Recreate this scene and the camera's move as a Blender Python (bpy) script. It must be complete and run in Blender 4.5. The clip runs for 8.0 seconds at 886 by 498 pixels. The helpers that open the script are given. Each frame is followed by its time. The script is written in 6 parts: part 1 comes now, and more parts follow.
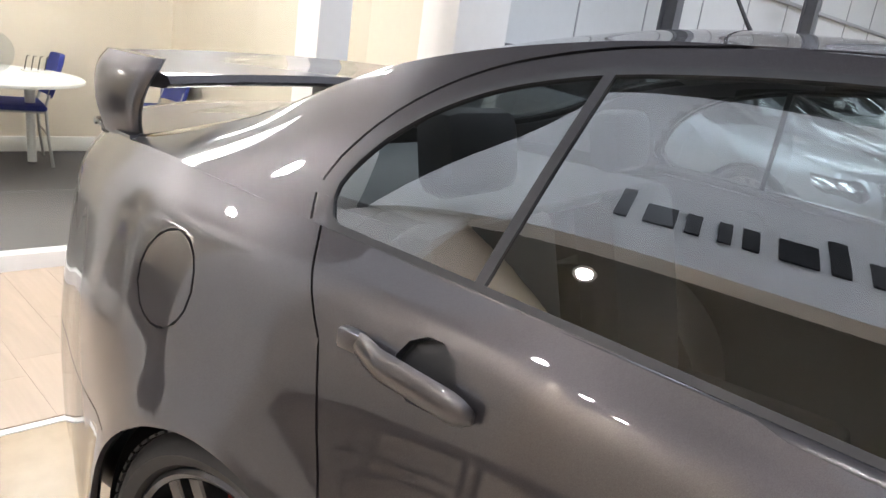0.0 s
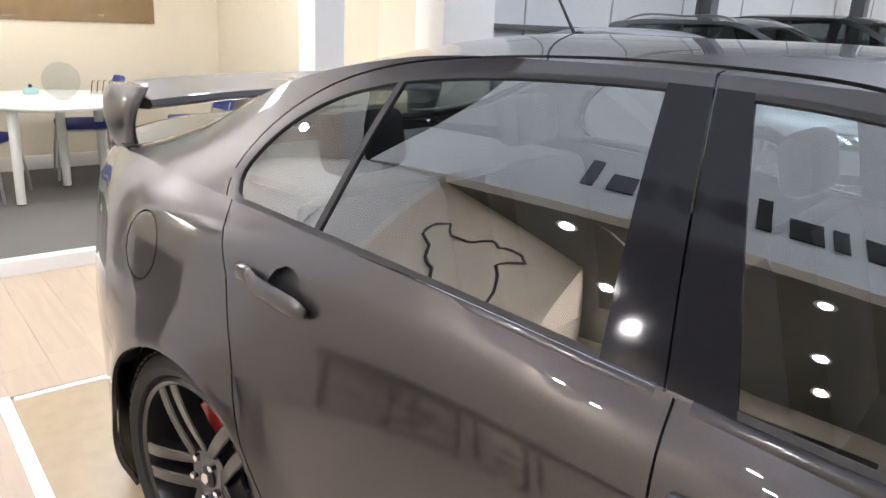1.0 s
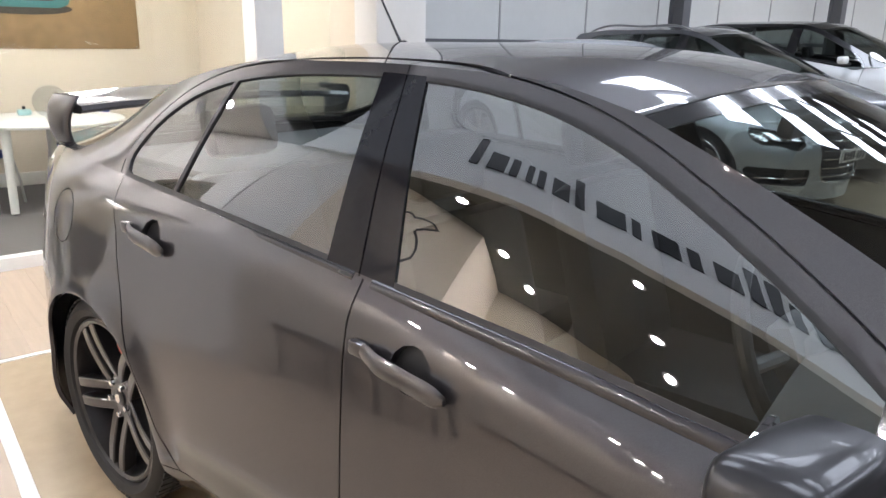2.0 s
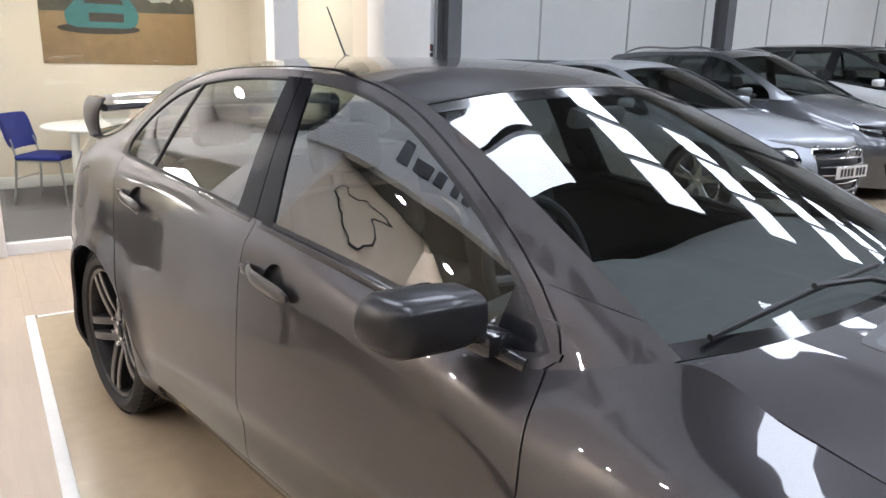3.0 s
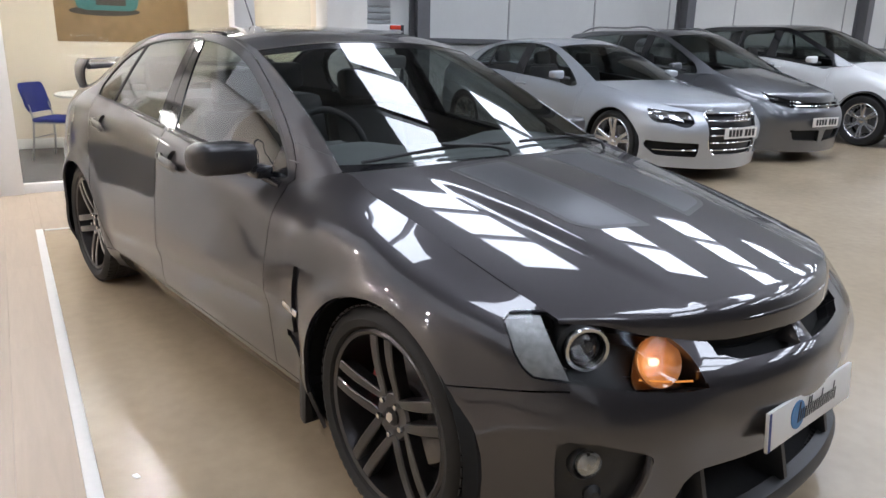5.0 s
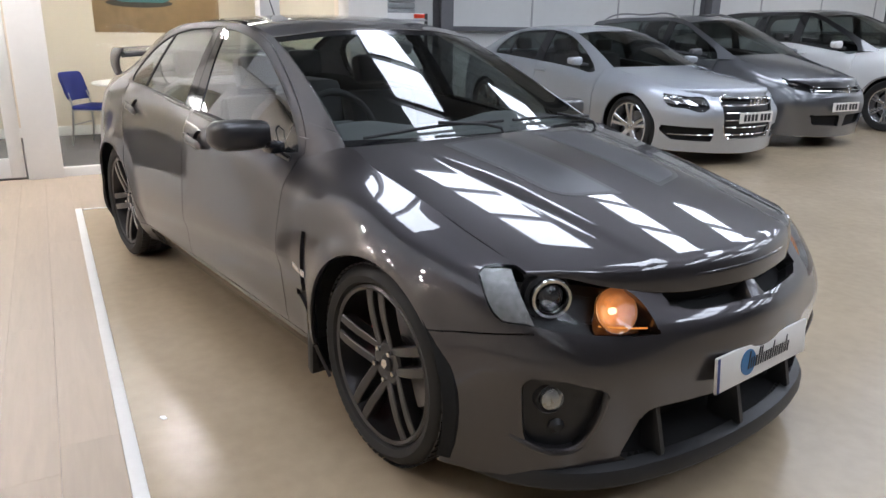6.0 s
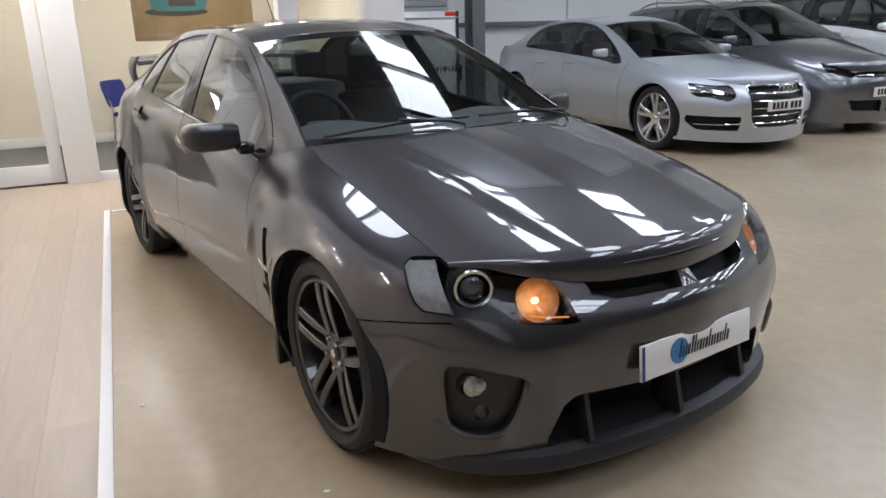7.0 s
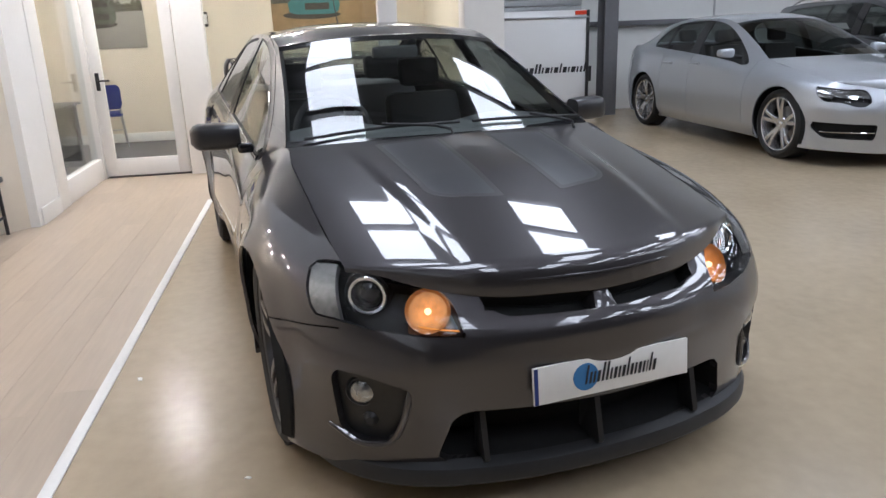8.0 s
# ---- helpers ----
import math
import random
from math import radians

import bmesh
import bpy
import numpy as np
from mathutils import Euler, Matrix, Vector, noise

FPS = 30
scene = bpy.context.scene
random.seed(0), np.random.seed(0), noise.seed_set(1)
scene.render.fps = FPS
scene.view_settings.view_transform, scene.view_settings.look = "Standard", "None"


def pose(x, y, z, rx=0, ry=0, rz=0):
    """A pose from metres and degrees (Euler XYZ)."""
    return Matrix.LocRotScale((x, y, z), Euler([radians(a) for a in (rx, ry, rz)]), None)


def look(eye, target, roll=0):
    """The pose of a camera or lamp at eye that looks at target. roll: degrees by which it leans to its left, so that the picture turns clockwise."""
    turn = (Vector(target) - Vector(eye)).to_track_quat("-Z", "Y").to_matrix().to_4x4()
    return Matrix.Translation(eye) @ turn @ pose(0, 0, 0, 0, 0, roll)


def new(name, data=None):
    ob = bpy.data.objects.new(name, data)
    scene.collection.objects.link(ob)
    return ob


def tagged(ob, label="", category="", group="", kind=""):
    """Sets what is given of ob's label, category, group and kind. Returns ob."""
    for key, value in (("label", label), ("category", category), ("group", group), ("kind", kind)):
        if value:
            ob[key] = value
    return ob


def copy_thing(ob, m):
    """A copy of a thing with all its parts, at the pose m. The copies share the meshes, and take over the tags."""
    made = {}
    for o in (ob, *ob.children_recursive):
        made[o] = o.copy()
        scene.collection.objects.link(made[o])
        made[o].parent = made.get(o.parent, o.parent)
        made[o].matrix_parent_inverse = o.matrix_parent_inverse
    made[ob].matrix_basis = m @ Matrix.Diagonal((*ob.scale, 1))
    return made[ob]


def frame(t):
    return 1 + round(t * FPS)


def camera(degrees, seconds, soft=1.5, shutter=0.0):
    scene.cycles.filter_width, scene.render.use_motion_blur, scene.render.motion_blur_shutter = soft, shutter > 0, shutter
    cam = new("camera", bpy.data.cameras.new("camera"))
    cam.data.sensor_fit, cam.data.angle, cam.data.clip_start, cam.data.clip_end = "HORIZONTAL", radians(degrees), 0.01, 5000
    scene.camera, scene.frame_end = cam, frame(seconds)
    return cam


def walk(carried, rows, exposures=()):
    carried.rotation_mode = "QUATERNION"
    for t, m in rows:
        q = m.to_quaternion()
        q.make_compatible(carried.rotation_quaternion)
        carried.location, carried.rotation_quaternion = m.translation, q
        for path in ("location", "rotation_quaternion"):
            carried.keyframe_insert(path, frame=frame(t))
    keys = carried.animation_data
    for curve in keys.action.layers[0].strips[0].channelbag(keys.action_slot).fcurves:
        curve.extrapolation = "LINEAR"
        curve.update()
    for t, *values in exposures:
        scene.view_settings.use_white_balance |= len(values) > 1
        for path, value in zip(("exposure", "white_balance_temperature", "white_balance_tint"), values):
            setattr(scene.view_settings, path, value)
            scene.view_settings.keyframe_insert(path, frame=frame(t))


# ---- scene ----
cam = camera(62.6, 8.0)
PATH = [
    (0, (0.835, -1.585, 1.379), (-0.241, 0.009, 0.828), 8.1),
    (0.5, (1.129, -1.649, 1.46), (-0.047, -0.152, 0.845), 5.6),
    (0.8, (1.35, -1.701, 1.497), (0.133, -0.245, 0.866), 3.1),
    (1, (1.464, -1.691, 1.49), (0.228, -0.239, 0.884), 2.8),
    (1.5, (1.874, -1.681, 1.504), (0.598, -0.26, 0.91), 1.3),
    (1.7, (1.995, -1.743, 1.5), (0.744, -0.29, 0.931), 1.1),
    (2.8, (2.837, -1.753, 1.482), (1.419, -0.446, 0.954), 1.1),
    (3, (2.993, -1.78, 1.484), (1.568, -0.474, 0.969), 1.4),
    (3.5, (3.364, -1.872, 1.465), (1.942, -0.564, 0.95), 1.5),
    (4, (3.753, -1.916, 1.461), (2.329, -0.615, 0.932), 1.3),
    (4.5, (4.159, -1.966, 1.445), (2.721, -0.687, 0.899), 1.1),
    (5.8, (4.748, -2.07, 1.409), (3.254, -0.869, 0.838), 1.2),
    (6, (4.768, -2.077, 1.418), (3.265, -0.893, 0.836), 0.8),
    (6.5, (4.82, -2.03, 1.417), (3.297, -0.879, 0.82), -0.5),
    (7, (5.059, -1.807, 1.427), (3.463, -0.756, 0.837), -1.4),
    (7.5, (5.275, -1.479, 1.42), (3.57, -0.609, 0.84), -0.9),
    (8, (5.402, -1.108, 1.43), (3.602, -0.46, 0.849), -2.0),
]
walk(cam, [(t, look(eye, target, roll)) for t, eye, target, roll in PATH],
     [(t, stops, 6060, 17) for t, stops in ((0.0, 0.44), (1.5, 0.40), (3.0, 0.20), (4.5, 0.05), (6.0, 0.0), (8.0, -0.07))])

# ---- world and light ----
world = bpy.data.worlds.new("sky")
scene.world = world
world.use_nodes = True
wn, wl = world.node_tree.nodes, world.node_tree.links
sky = wn.new("ShaderNodeTexSky")
sky.sky_type, sky.sun_disc, sky.sun_elevation, sky.sun_rotation = "NISHITA", False, radians(35), radians(120)
wl.new(sky.outputs["Color"], wn["Background"].inputs["Color"])
wn["Background"].inputs["Strength"].default_value = 0.1
scene.view_settings.exposure = 0.0

# ---- materials ----
def material(name):
    m = bpy.data.materials.new(name)
    m.use_nodes = True
    n = m.node_tree.nodes
    return m, n, m.node_tree.links, n["Principled BSDF"]


def plain(name, colour, rough=0.5, metal=0.0, grain=0.0, scale=40.0, bump=0.0, coat=0.0, vary=0.0, spec=0.5):
    """A surface with two scales of noise in its colour and roughness, and fine relief."""
    m, n, l, b = material(name)
    b.inputs["Metallic"].default_value = metal
    b.inputs["Coat Weight"].default_value = coat
    b.inputs["Coat Roughness"].default_value = 0.03
    b.inputs["Specular IOR Level"].default_value = spec
    co = n.new("ShaderNodeTexCoord")
    big, fine = n.new("ShaderNodeTexNoise"), n.new("ShaderNodeTexNoise")
    big.inputs["Scale"].default_value, fine.inputs["Scale"].default_value = scale * 0.08, scale
    big.inputs["Detail"].default_value, fine.inputs["Detail"].default_value = 3.0, 4.0
    for t in (big, fine):
        l.new(co.outputs["Object"], t.inputs["Vector"])
    mix = n.new("ShaderNodeMath")
    mix.operation = "MULTIPLY_ADD"
    l.new(big.outputs["Fac"], mix.inputs[0])
    mix.inputs[1].default_value = 0.6
    half = n.new("ShaderNodeMath")
    half.operation = "MULTIPLY"
    half.inputs[1].default_value = 0.4
    l.new(fine.outputs["Fac"], half.inputs[0])
    l.new(half.outputs[0], mix.inputs[2])
    ramp = n.new("ShaderNodeValToRGB")
    lo = [max(0.0, c * (1 - grain)) for c in colour]
    hi = [min(1.0, c * (1 + grain)) for c in colour]
    ramp.color_ramp.elements[0].position, ramp.color_ramp.elements[1].position = 0.3, 0.7
    ramp.color_ramp.elements[0].color, ramp.color_ramp.elements[1].color = (*lo, 1), (*hi, 1)
    l.new(mix.outputs[0], ramp.inputs["Fac"])
    colour_out = ramp.outputs["Color"]
    if vary:
        info, hsv = n.new("ShaderNodeObjectInfo"), n.new("ShaderNodeHueSaturation")
        rng = n.new("ShaderNodeMapRange")
        rng.inputs["To Min"].default_value, rng.inputs["To Max"].default_value = 1 - vary, 1 + vary
        l.new(info.outputs["Random"], rng.inputs["Value"])
        l.new(rng.outputs["Result"], hsv.inputs["Value"])
        l.new(colour_out, hsv.inputs["Color"])
        colour_out = hsv.outputs["Color"]
    l.new(colour_out, b.inputs["Base Color"])
    rr = n.new("ShaderNodeMapRange")
    rr.inputs["To Min"].default_value, rr.inputs["To Max"].default_value = max(0.02, rough * (1 - 0.6 * grain - 0.08)), min(1.0, rough * (1 + 0.6 * grain + 0.08))
    l.new(mix.outputs[0], rr.inputs["Value"])
    l.new(rr.outputs["Result"], b.inputs["Roughness"])
    if bump:
        bp = n.new("ShaderNodeBump")
        bp.inputs["Strength"].default_value, bp.inputs["Distance"].default_value = 0.5, bump
        l.new(fine.outputs["Fac"], bp.inputs["Height"])
        l.new(bp.outputs["Normal"], b.inputs["Normal"])
    return m


def car_paint(name, colour, metal=0.75, rough=0.32, flake=0.25, coat=1.6):
    """Metallic lacquer: flakes under a clear coat with a faint ripple."""
    m, n, l, b = material(name)
    co = n.new("ShaderNodeTexCoord")
    fl, wave = n.new("ShaderNodeTexNoise"), n.new("ShaderNodeTexNoise")
    fl.inputs["Scale"].default_value, wave.inputs["Scale"].default_value = 1400.0, 9.0
    fl.inputs["Detail"].default_value = 1.0
    for t in (fl, wave):
        l.new(co.outputs["Object"], t.inputs["Vector"])
    ramp = n.new("ShaderNodeValToRGB")
    ramp.color_ramp.elements[0].position, ramp.color_ramp.elements[1].position = 0.35, 0.7
    ramp.color_ramp.elements[0].color = (*[c * (1 - flake) for c in colour], 1)
    ramp.color_ramp.elements[1].color = (*[c * (1 + flake) for c in colour], 1)
    l.new(fl.outputs["Fac"], ramp.inputs["Fac"])
    l.new(ramp.outputs["Color"], b.inputs["Base Color"])
    b.inputs["Metallic"].default_value, b.inputs["Roughness"].default_value = metal, rough
    b.inputs["Coat Weight"].default_value, b.inputs["Coat Roughness"].default_value, b.inputs["Coat IOR"].default_value = 1.0, 0.006, coat
    bp = n.new("ShaderNodeBump")
    bp.inputs["Strength"].default_value, bp.inputs["Distance"].default_value = 0.02, 0.003
    l.new(wave.outputs["Fac"], bp.inputs["Height"])
    l.new(bp.outputs["Normal"], b.inputs["Coat Normal"])
    return m


def pane(name, tint=(0.8, 0.86, 0.84), ior=1.5, rough=0.0):
    """A thin pane: clear, tinted, with a mirror's share given by Fresnel."""
    m = bpy.data.materials.new(name)
    m.use_nodes = True
    n, l = m.node_tree.nodes, m.node_tree.links
    n.remove(n["Principled BSDF"])
    mix, lay, tr, gl = n.new("ShaderNodeMixShader"), n.new("ShaderNodeLayerWeight"), n.new("ShaderNodeBsdfTransparent"), n.new("ShaderNodeBsdfGlossy")
    head_on = ((ior - 1) / (ior + 1)) ** 2
    lay.inputs["Blend"].default_value = 0.5
    rise, fr = n.new("ShaderNodeMath"), n.new("ShaderNodeMath")
    rise.operation, rise.inputs[1].default_value = "POWER", 5.0
    fr.operation, fr.inputs[1].default_value, fr.inputs[2].default_value = "MULTIPLY_ADD", 1 - head_on, head_on
    l.new(lay.outputs["Facing"], rise.inputs[0])
    l.new(rise.outputs[0], fr.inputs[0])
    tr.inputs["Color"].default_value = (*tint, 1)
    gl.inputs["Roughness"].default_value = rough
    l.new(fr.outputs[0], mix.inputs["Fac"])
    l.new(tr.outputs["BSDF"], mix.inputs[1])
    l.new(gl.outputs["BSDF"], mix.inputs[2])
    l.new(mix.outputs["Shader"], n["Material Output"].inputs["Surface"])
    return m


def glow(name, colour, strength):
    m = bpy.data.materials.new(name)
    m.use_nodes = True
    n, l = m.node_tree.nodes, m.node_tree.links
    n.remove(n["Principled BSDF"])
    e = n.new("ShaderNodeEmission")
    e.inputs["Color"].default_value, e.inputs["Strength"].default_value = (*colour, 1), strength
    l.new(e.outputs["Emission"], n["Material Output"].inputs["Surface"])
    return m


def wood_planks(name, colour):
    """Pale laminate boards: long grain, each board a little different."""
    m, n, l, b = material(name)
    co, mp = n.new("ShaderNodeTexCoord"), n.new("ShaderNodeMapping")
    mp.inputs["Scale"].default_value = (1.2, 14.0, 1.0)
    l.new(co.outputs["Object"], mp.inputs["Vector"])
    info = n.new("ShaderNodeObjectInfo")
    add = n.new("ShaderNodeVectorMath")
    l.new(mp.outputs["Vector"], add.inputs[0])
    sc = n.new("ShaderNodeMath")
    sc.operation = "MULTIPLY"
    sc.inputs[1].default_value = 60.0
    l.new(info.outputs["Random"], sc.inputs[0])
    l.new(sc.outputs[0], add.inputs[1])
    g1, g2 = n.new("ShaderNodeTexNoise"), n.new("ShaderNodeTexNoise")
    g1.inputs["Scale"].default_value, g2.inputs["Scale"].default_value = 2.0, 9.0
    g1.inputs["Detail"].default_value, g1.inputs["Distortion"].default_value = 5.0, 0.6
    for t in (g1, g2):
        l.new(add.outputs[0], t.inputs["Vector"])
    ramp = n.new("ShaderNodeValToRGB")
    ramp.color_ramp.elements[0].position, ramp.color_ramp.elements[1].position = 0.3, 0.72
    ramp.color_ramp.elements[0].color = (*[c * 0.92 for c in colour], 1)
    ramp.color_ramp.elements[1].color = (*[c * 1.04 for c in colour], 1)
    l.new(g1.outputs["Fac"], ramp.inputs["Fac"])
    hsv, rng = n.new("ShaderNodeHueSaturation"), n.new("ShaderNodeMapRange")
    rng.inputs["To Min"].default_value, rng.inputs["To Max"].default_value = 0.95, 1.05
    l.new(info.outputs["Random"], rng.inputs["Value"])
    l.new(rng.outputs["Result"], hsv.inputs["Value"])
    l.new(ramp.outputs["Color"], hsv.inputs["Color"])
    l.new(hsv.outputs["Color"], b.inputs["Base Color"])
    rr = n.new("ShaderNodeMapRange")
    rr.inputs["To Min"].default_value, rr.inputs["To Max"].default_value = 0.28, 0.42
    l.new(g2.outputs["Fac"], rr.inputs["Value"])
    l.new(rr.outputs["Result"], b.inputs["Roughness"])
    bp = n.new("ShaderNodeBump")
    bp.inputs["Strength"].default_value, bp.inputs["Distance"].default_value = 0.2, 0.001
    l.new(g1.outputs["Fac"], bp.inputs["Height"])
    l.new(bp.outputs["Normal"], b.inputs["Normal"])
    return m


PAINT = car_paint("dark_grey_paint", (0.053, 0.0485, 0.0515), 0.75, 0.36, coat=1.68)
SILVER = car_paint("silver_paint", (0.50, 0.53, 0.57), 0.8, 0.46, 0.1)
GREY = car_paint("grey_paint", (0.16, 0.165, 0.175), 0.8, 0.35)
WHITE_PAINT = car_paint("white_paint", (0.75, 0.75, 0.74), 0.0, 0.4, 0.02)
BLACK_PAINT = car_paint("black_paint", (0.012, 0.012, 0.013), 0.3, 0.3)
PILLAR_BLACK = plain("pillar_film", (0.012, 0.012, 0.015), 0.06, grain=0.1, spec=0.3)
GLOSS_BLACK = plain("gloss_black_trim", (0.012, 0.012, 0.014), 0.12, coat=0.6, grain=0.1)
RUBBER = plain("tyre_rubber", (0.016, 0.0155, 0.015), 0.66, grain=0.25, scale=60, bump=0.0006)
SEAL = plain("rubber_seal", (0.01, 0.01, 0.011), 0.5, grain=0.1)
DARK = plain("black_plastic", (0.014, 0.014, 0.015), 0.45, grain=0.2, scale=90, bump=0.0004)
LINER = plain("wheel_well_felt", (0.004, 0.004, 0.004), 0.9, grain=0.3)
RIM_GREY = plain("dark_alloy", (0.062, 0.059, 0.06), 0.3, metal=0.8, grain=0.12, scale=30, coat=0.5)
RIM_SILVER = plain("silver_alloy", (0.62, 0.62, 0.63), 0.25, metal=0.9, grain=0.05)
STEEL = plain("brake_steel", (0.35, 0.34, 0.33), 0.35, metal=1.0, grain=0.15)
RED = plain("caliper_red", (0.55, 0.025, 0.02), 0.35, coat=0.5, grain=0.08)
CHROME = plain("chrome", (0.8, 0.8, 0.8), 0.06, metal=1.0)
SATIN = plain("satin_film", (0.082, 0.083, 0.09), 0.30, metal=0.5, grain=0.05, scale=200)
SATIN_DARK = plain("satin_film_edge", (0.055, 0.053, 0.053), 0.4, metal=0.2, grain=0.05)
CAR_GLASS = pane("side_glass", (0.64, 0.69, 0.67), 3.3)
SCREEN_GLASS = pane("windscreen_glass", (0.62, 0.67, 0.65), 1.9)
LENS = pane("clear_lens", (0.94, 0.95, 0.95), 1.28)
WINDOW_GLASS = pane("partition_glass", (0.93, 0.96, 0.95), 1.45)
LEATHER = plain("seat_leather", (0.018, 0.018, 0.019), 0.6, grain=0.2, scale=120, bump=0.0008)
DASH = plain("dash_plastic", (0.115, 0.118, 0.12), 0.6, grain=0.15, scale=200, bump=0.0006)
AMBER_BULB = glow("amber_bulb_lit", (1.0, 0.62, 0.30), 2.6)
AMBER_STRIP = glow("amber_strip_lit", (1.0, 0.36, 0.07), 0.85)


def lit_dome(name, colour, near, bulb, reach):
    """A coloured lens lit from behind, brightest before its bulb."""
    m, n, l, b = material(name)
    b.inputs["Base Color"].default_value, b.inputs["Roughness"].default_value = (*[0.4 * c for c in colour], 1), 0.18
    b.inputs["Coat Weight"].default_value = 1.0
    co, dist, rng, nz = n.new("ShaderNodeTexCoord"), n.new("ShaderNodeVectorMath"), n.new("ShaderNodeMapRange"), n.new("ShaderNodeTexNoise")
    dist.operation = "DISTANCE"
    dist.inputs[1].default_value = bulb
    nz.inputs["Scale"].default_value = 28.0
    l.new(co.outputs["Object"], dist.inputs[0])
    l.new(co.outputs["Object"], nz.inputs["Vector"])
    rng.inputs["From Min"].default_value, rng.inputs["From Max"].default_value = 0.008, reach
    rng.inputs["To Min"].default_value, rng.inputs["To Max"].default_value = near, 0.16
    l.new(dist.outputs["Value"], rng.inputs["Value"])
    mul = n.new("ShaderNodeMath")
    mul.operation = "MULTIPLY"
    l.new(rng.outputs["Result"], mul.inputs[0])
    l.new(nz.outputs["Fac"], mul.inputs[1])
    b.inputs["Emission Color"].default_value = (*colour, 1)
    l.new(mul.outputs[0], b.inputs["Emission Strength"])
    return m


AMBER_LIT = lit_dome("amber_lens_lit", (1.0, 0.36, 0.09), 1.6, (0.0, 0.0, 0.0), 0.062)
AMBER_DARK = plain("amber_tray", (0.16, 0.075, 0.028), 0.28, grain=0.3, scale=50, coat=0.5)
LAMP_BLACK = plain("lamp_housing_plastic", (0.013, 0.013, 0.014), 0.42, grain=0.2, scale=60)
LAMP_GLASS = plain("projector_glass", (0.07, 0.07, 0.075), 0.10, metal=0.5, coat=1.0, grain=0.3, scale=60)
FOG_GLASS = plain("fog_lens", (0.34, 0.34, 0.33), 0.22, metal=0.7, grain=0.35, scale=70, bump=0.003, coat=1.0)
MOULDING = plain("sill_moulding_grey", (0.045, 0.042, 0.045), 0.22, metal=0.4, grain=0.08, coat=0.5)
RIBBED = plain("ribbed_reflector", (0.21, 0.21, 0.208), 0.34, metal=0.6, grain=0.5, scale=45, bump=0.004)
REFLECTOR = plain("lamp_reflector", (0.75, 0.75, 0.75), 0.15, metal=1.0, grain=0.1)
PLATE_WHITE = plain("plate_white", (0.72, 0.70, 0.66), 0.35, grain=0.04)
INK = plain("black_ink", (0.012, 0.012, 0.014), 0.4)
BLUE_INK = plain("blue_ink", (0.03, 0.16, 0.36), 0.4, grain=0.1)
NAVY_INK = plain("navy_ink", (0.012, 0.03, 0.16), 0.4)
MIRROR = plain("mirror_glass", (0.85, 0.85, 0.86), 0.02, metal=1.0)
WALL = plain("cream_wall_paint", (0.74, 0.66, 0.54), 0.75, grain=0.03, scale=30, bump=0.00015)
WHITE = plain("white_gloss_paint", (0.8, 0.79, 0.76), 0.4, grain=0.03, scale=20)
WHITE_MATT = plain("white_matt", (0.78, 0.77, 0.74), 0.7, grain=0.03)
CARPET = plain("grey_carpet", (0.115, 0.11, 0.11), 0.95, grain=0.25, scale=260, bump=0.003)
FLOOR = plain("tan_resin_floor", (0.40, 0.315, 0.212), 0.24, grain=0.13, scale=14, bump=0.0002)
PLANK = wood_planks("pale_laminate", (0.435, 0.352, 0.268))
STRIP = plain("white_floor_trim", (0.78, 0.77, 0.74), 0.4, grain=0.06, scale=30)
CLADDING = plain("white_cladding", (0.68, 0.68, 0.655), 0.45, grain=0.03, scale=8)
GIRDER = plain("grey_steel_paint", (0.13, 0.13, 0.135), 0.5, grain=0.12, scale=20)
ROOF = plain("roof_lining", (0.16, 0.16, 0.165), 0.7, grain=0.15, scale=6)
BLUE_CLOTH = plain("blue_fabric", (0.018, 0.03, 0.21), 0.85, grain=0.2, scale=300, bump=0.001)
TUBE = plain("grey_chair_tube", (0.45, 0.45, 0.45), 0.3, metal=0.9, grain=0.05)
DESK = plain("desk_laminate", (0.045, 0.043, 0.045), 0.4, grain=0.15, scale=60)
CLEAR = pane("clear_acrylic", (0.9, 0.92, 0.93), 1.45)

# ---- mesh helpers ----
def mesh_object(name, verts, faces, material=None, parent=None, label="", smooth=True, sharp=None):
    me = bpy.data.meshes.new(name)
    me.from_pydata([tuple(v) for v in verts], [], faces)
    if smooth:
        me.polygons.foreach_set("use_smooth", [True] * len(me.polygons))
        if sharp is not None:
            me.set_sharp_from_angle(angle=radians(sharp))
    if material:
        me.materials.append(material)
    me.update()
    ob = new(name, me)
    if parent:
        ob.parent = parent
    if label:
        ob["label"] = label
    return ob


def part(name, bm, material, parent=None, label="", smooth=True, sharp=35):
    """Links a bmesh as one mesh object under a thing or a part."""
    bmesh.ops.recalc_face_normals(bm, faces=bm.faces)
    me = bpy.data.meshes.new(name)
    bm.to_mesh(me)
    bm.free()
    if smooth:
        me.polygons.foreach_set("use_smooth", [True] * len(me.polygons))
        me.set_sharp_from_angle(angle=radians(sharp))
    if material:
        me.materials.append(material)
    ob = new(name, me)
    if parent:
        ob.parent = parent
    if label:
        ob["label"] = label
    return ob


def thing(name, m, label, category, group="", kind=""):
    ob = new(name)
    ob.empty_display_size = 0.1
    ob.matrix_basis = m
    return tagged(ob, label, category, group, kind)


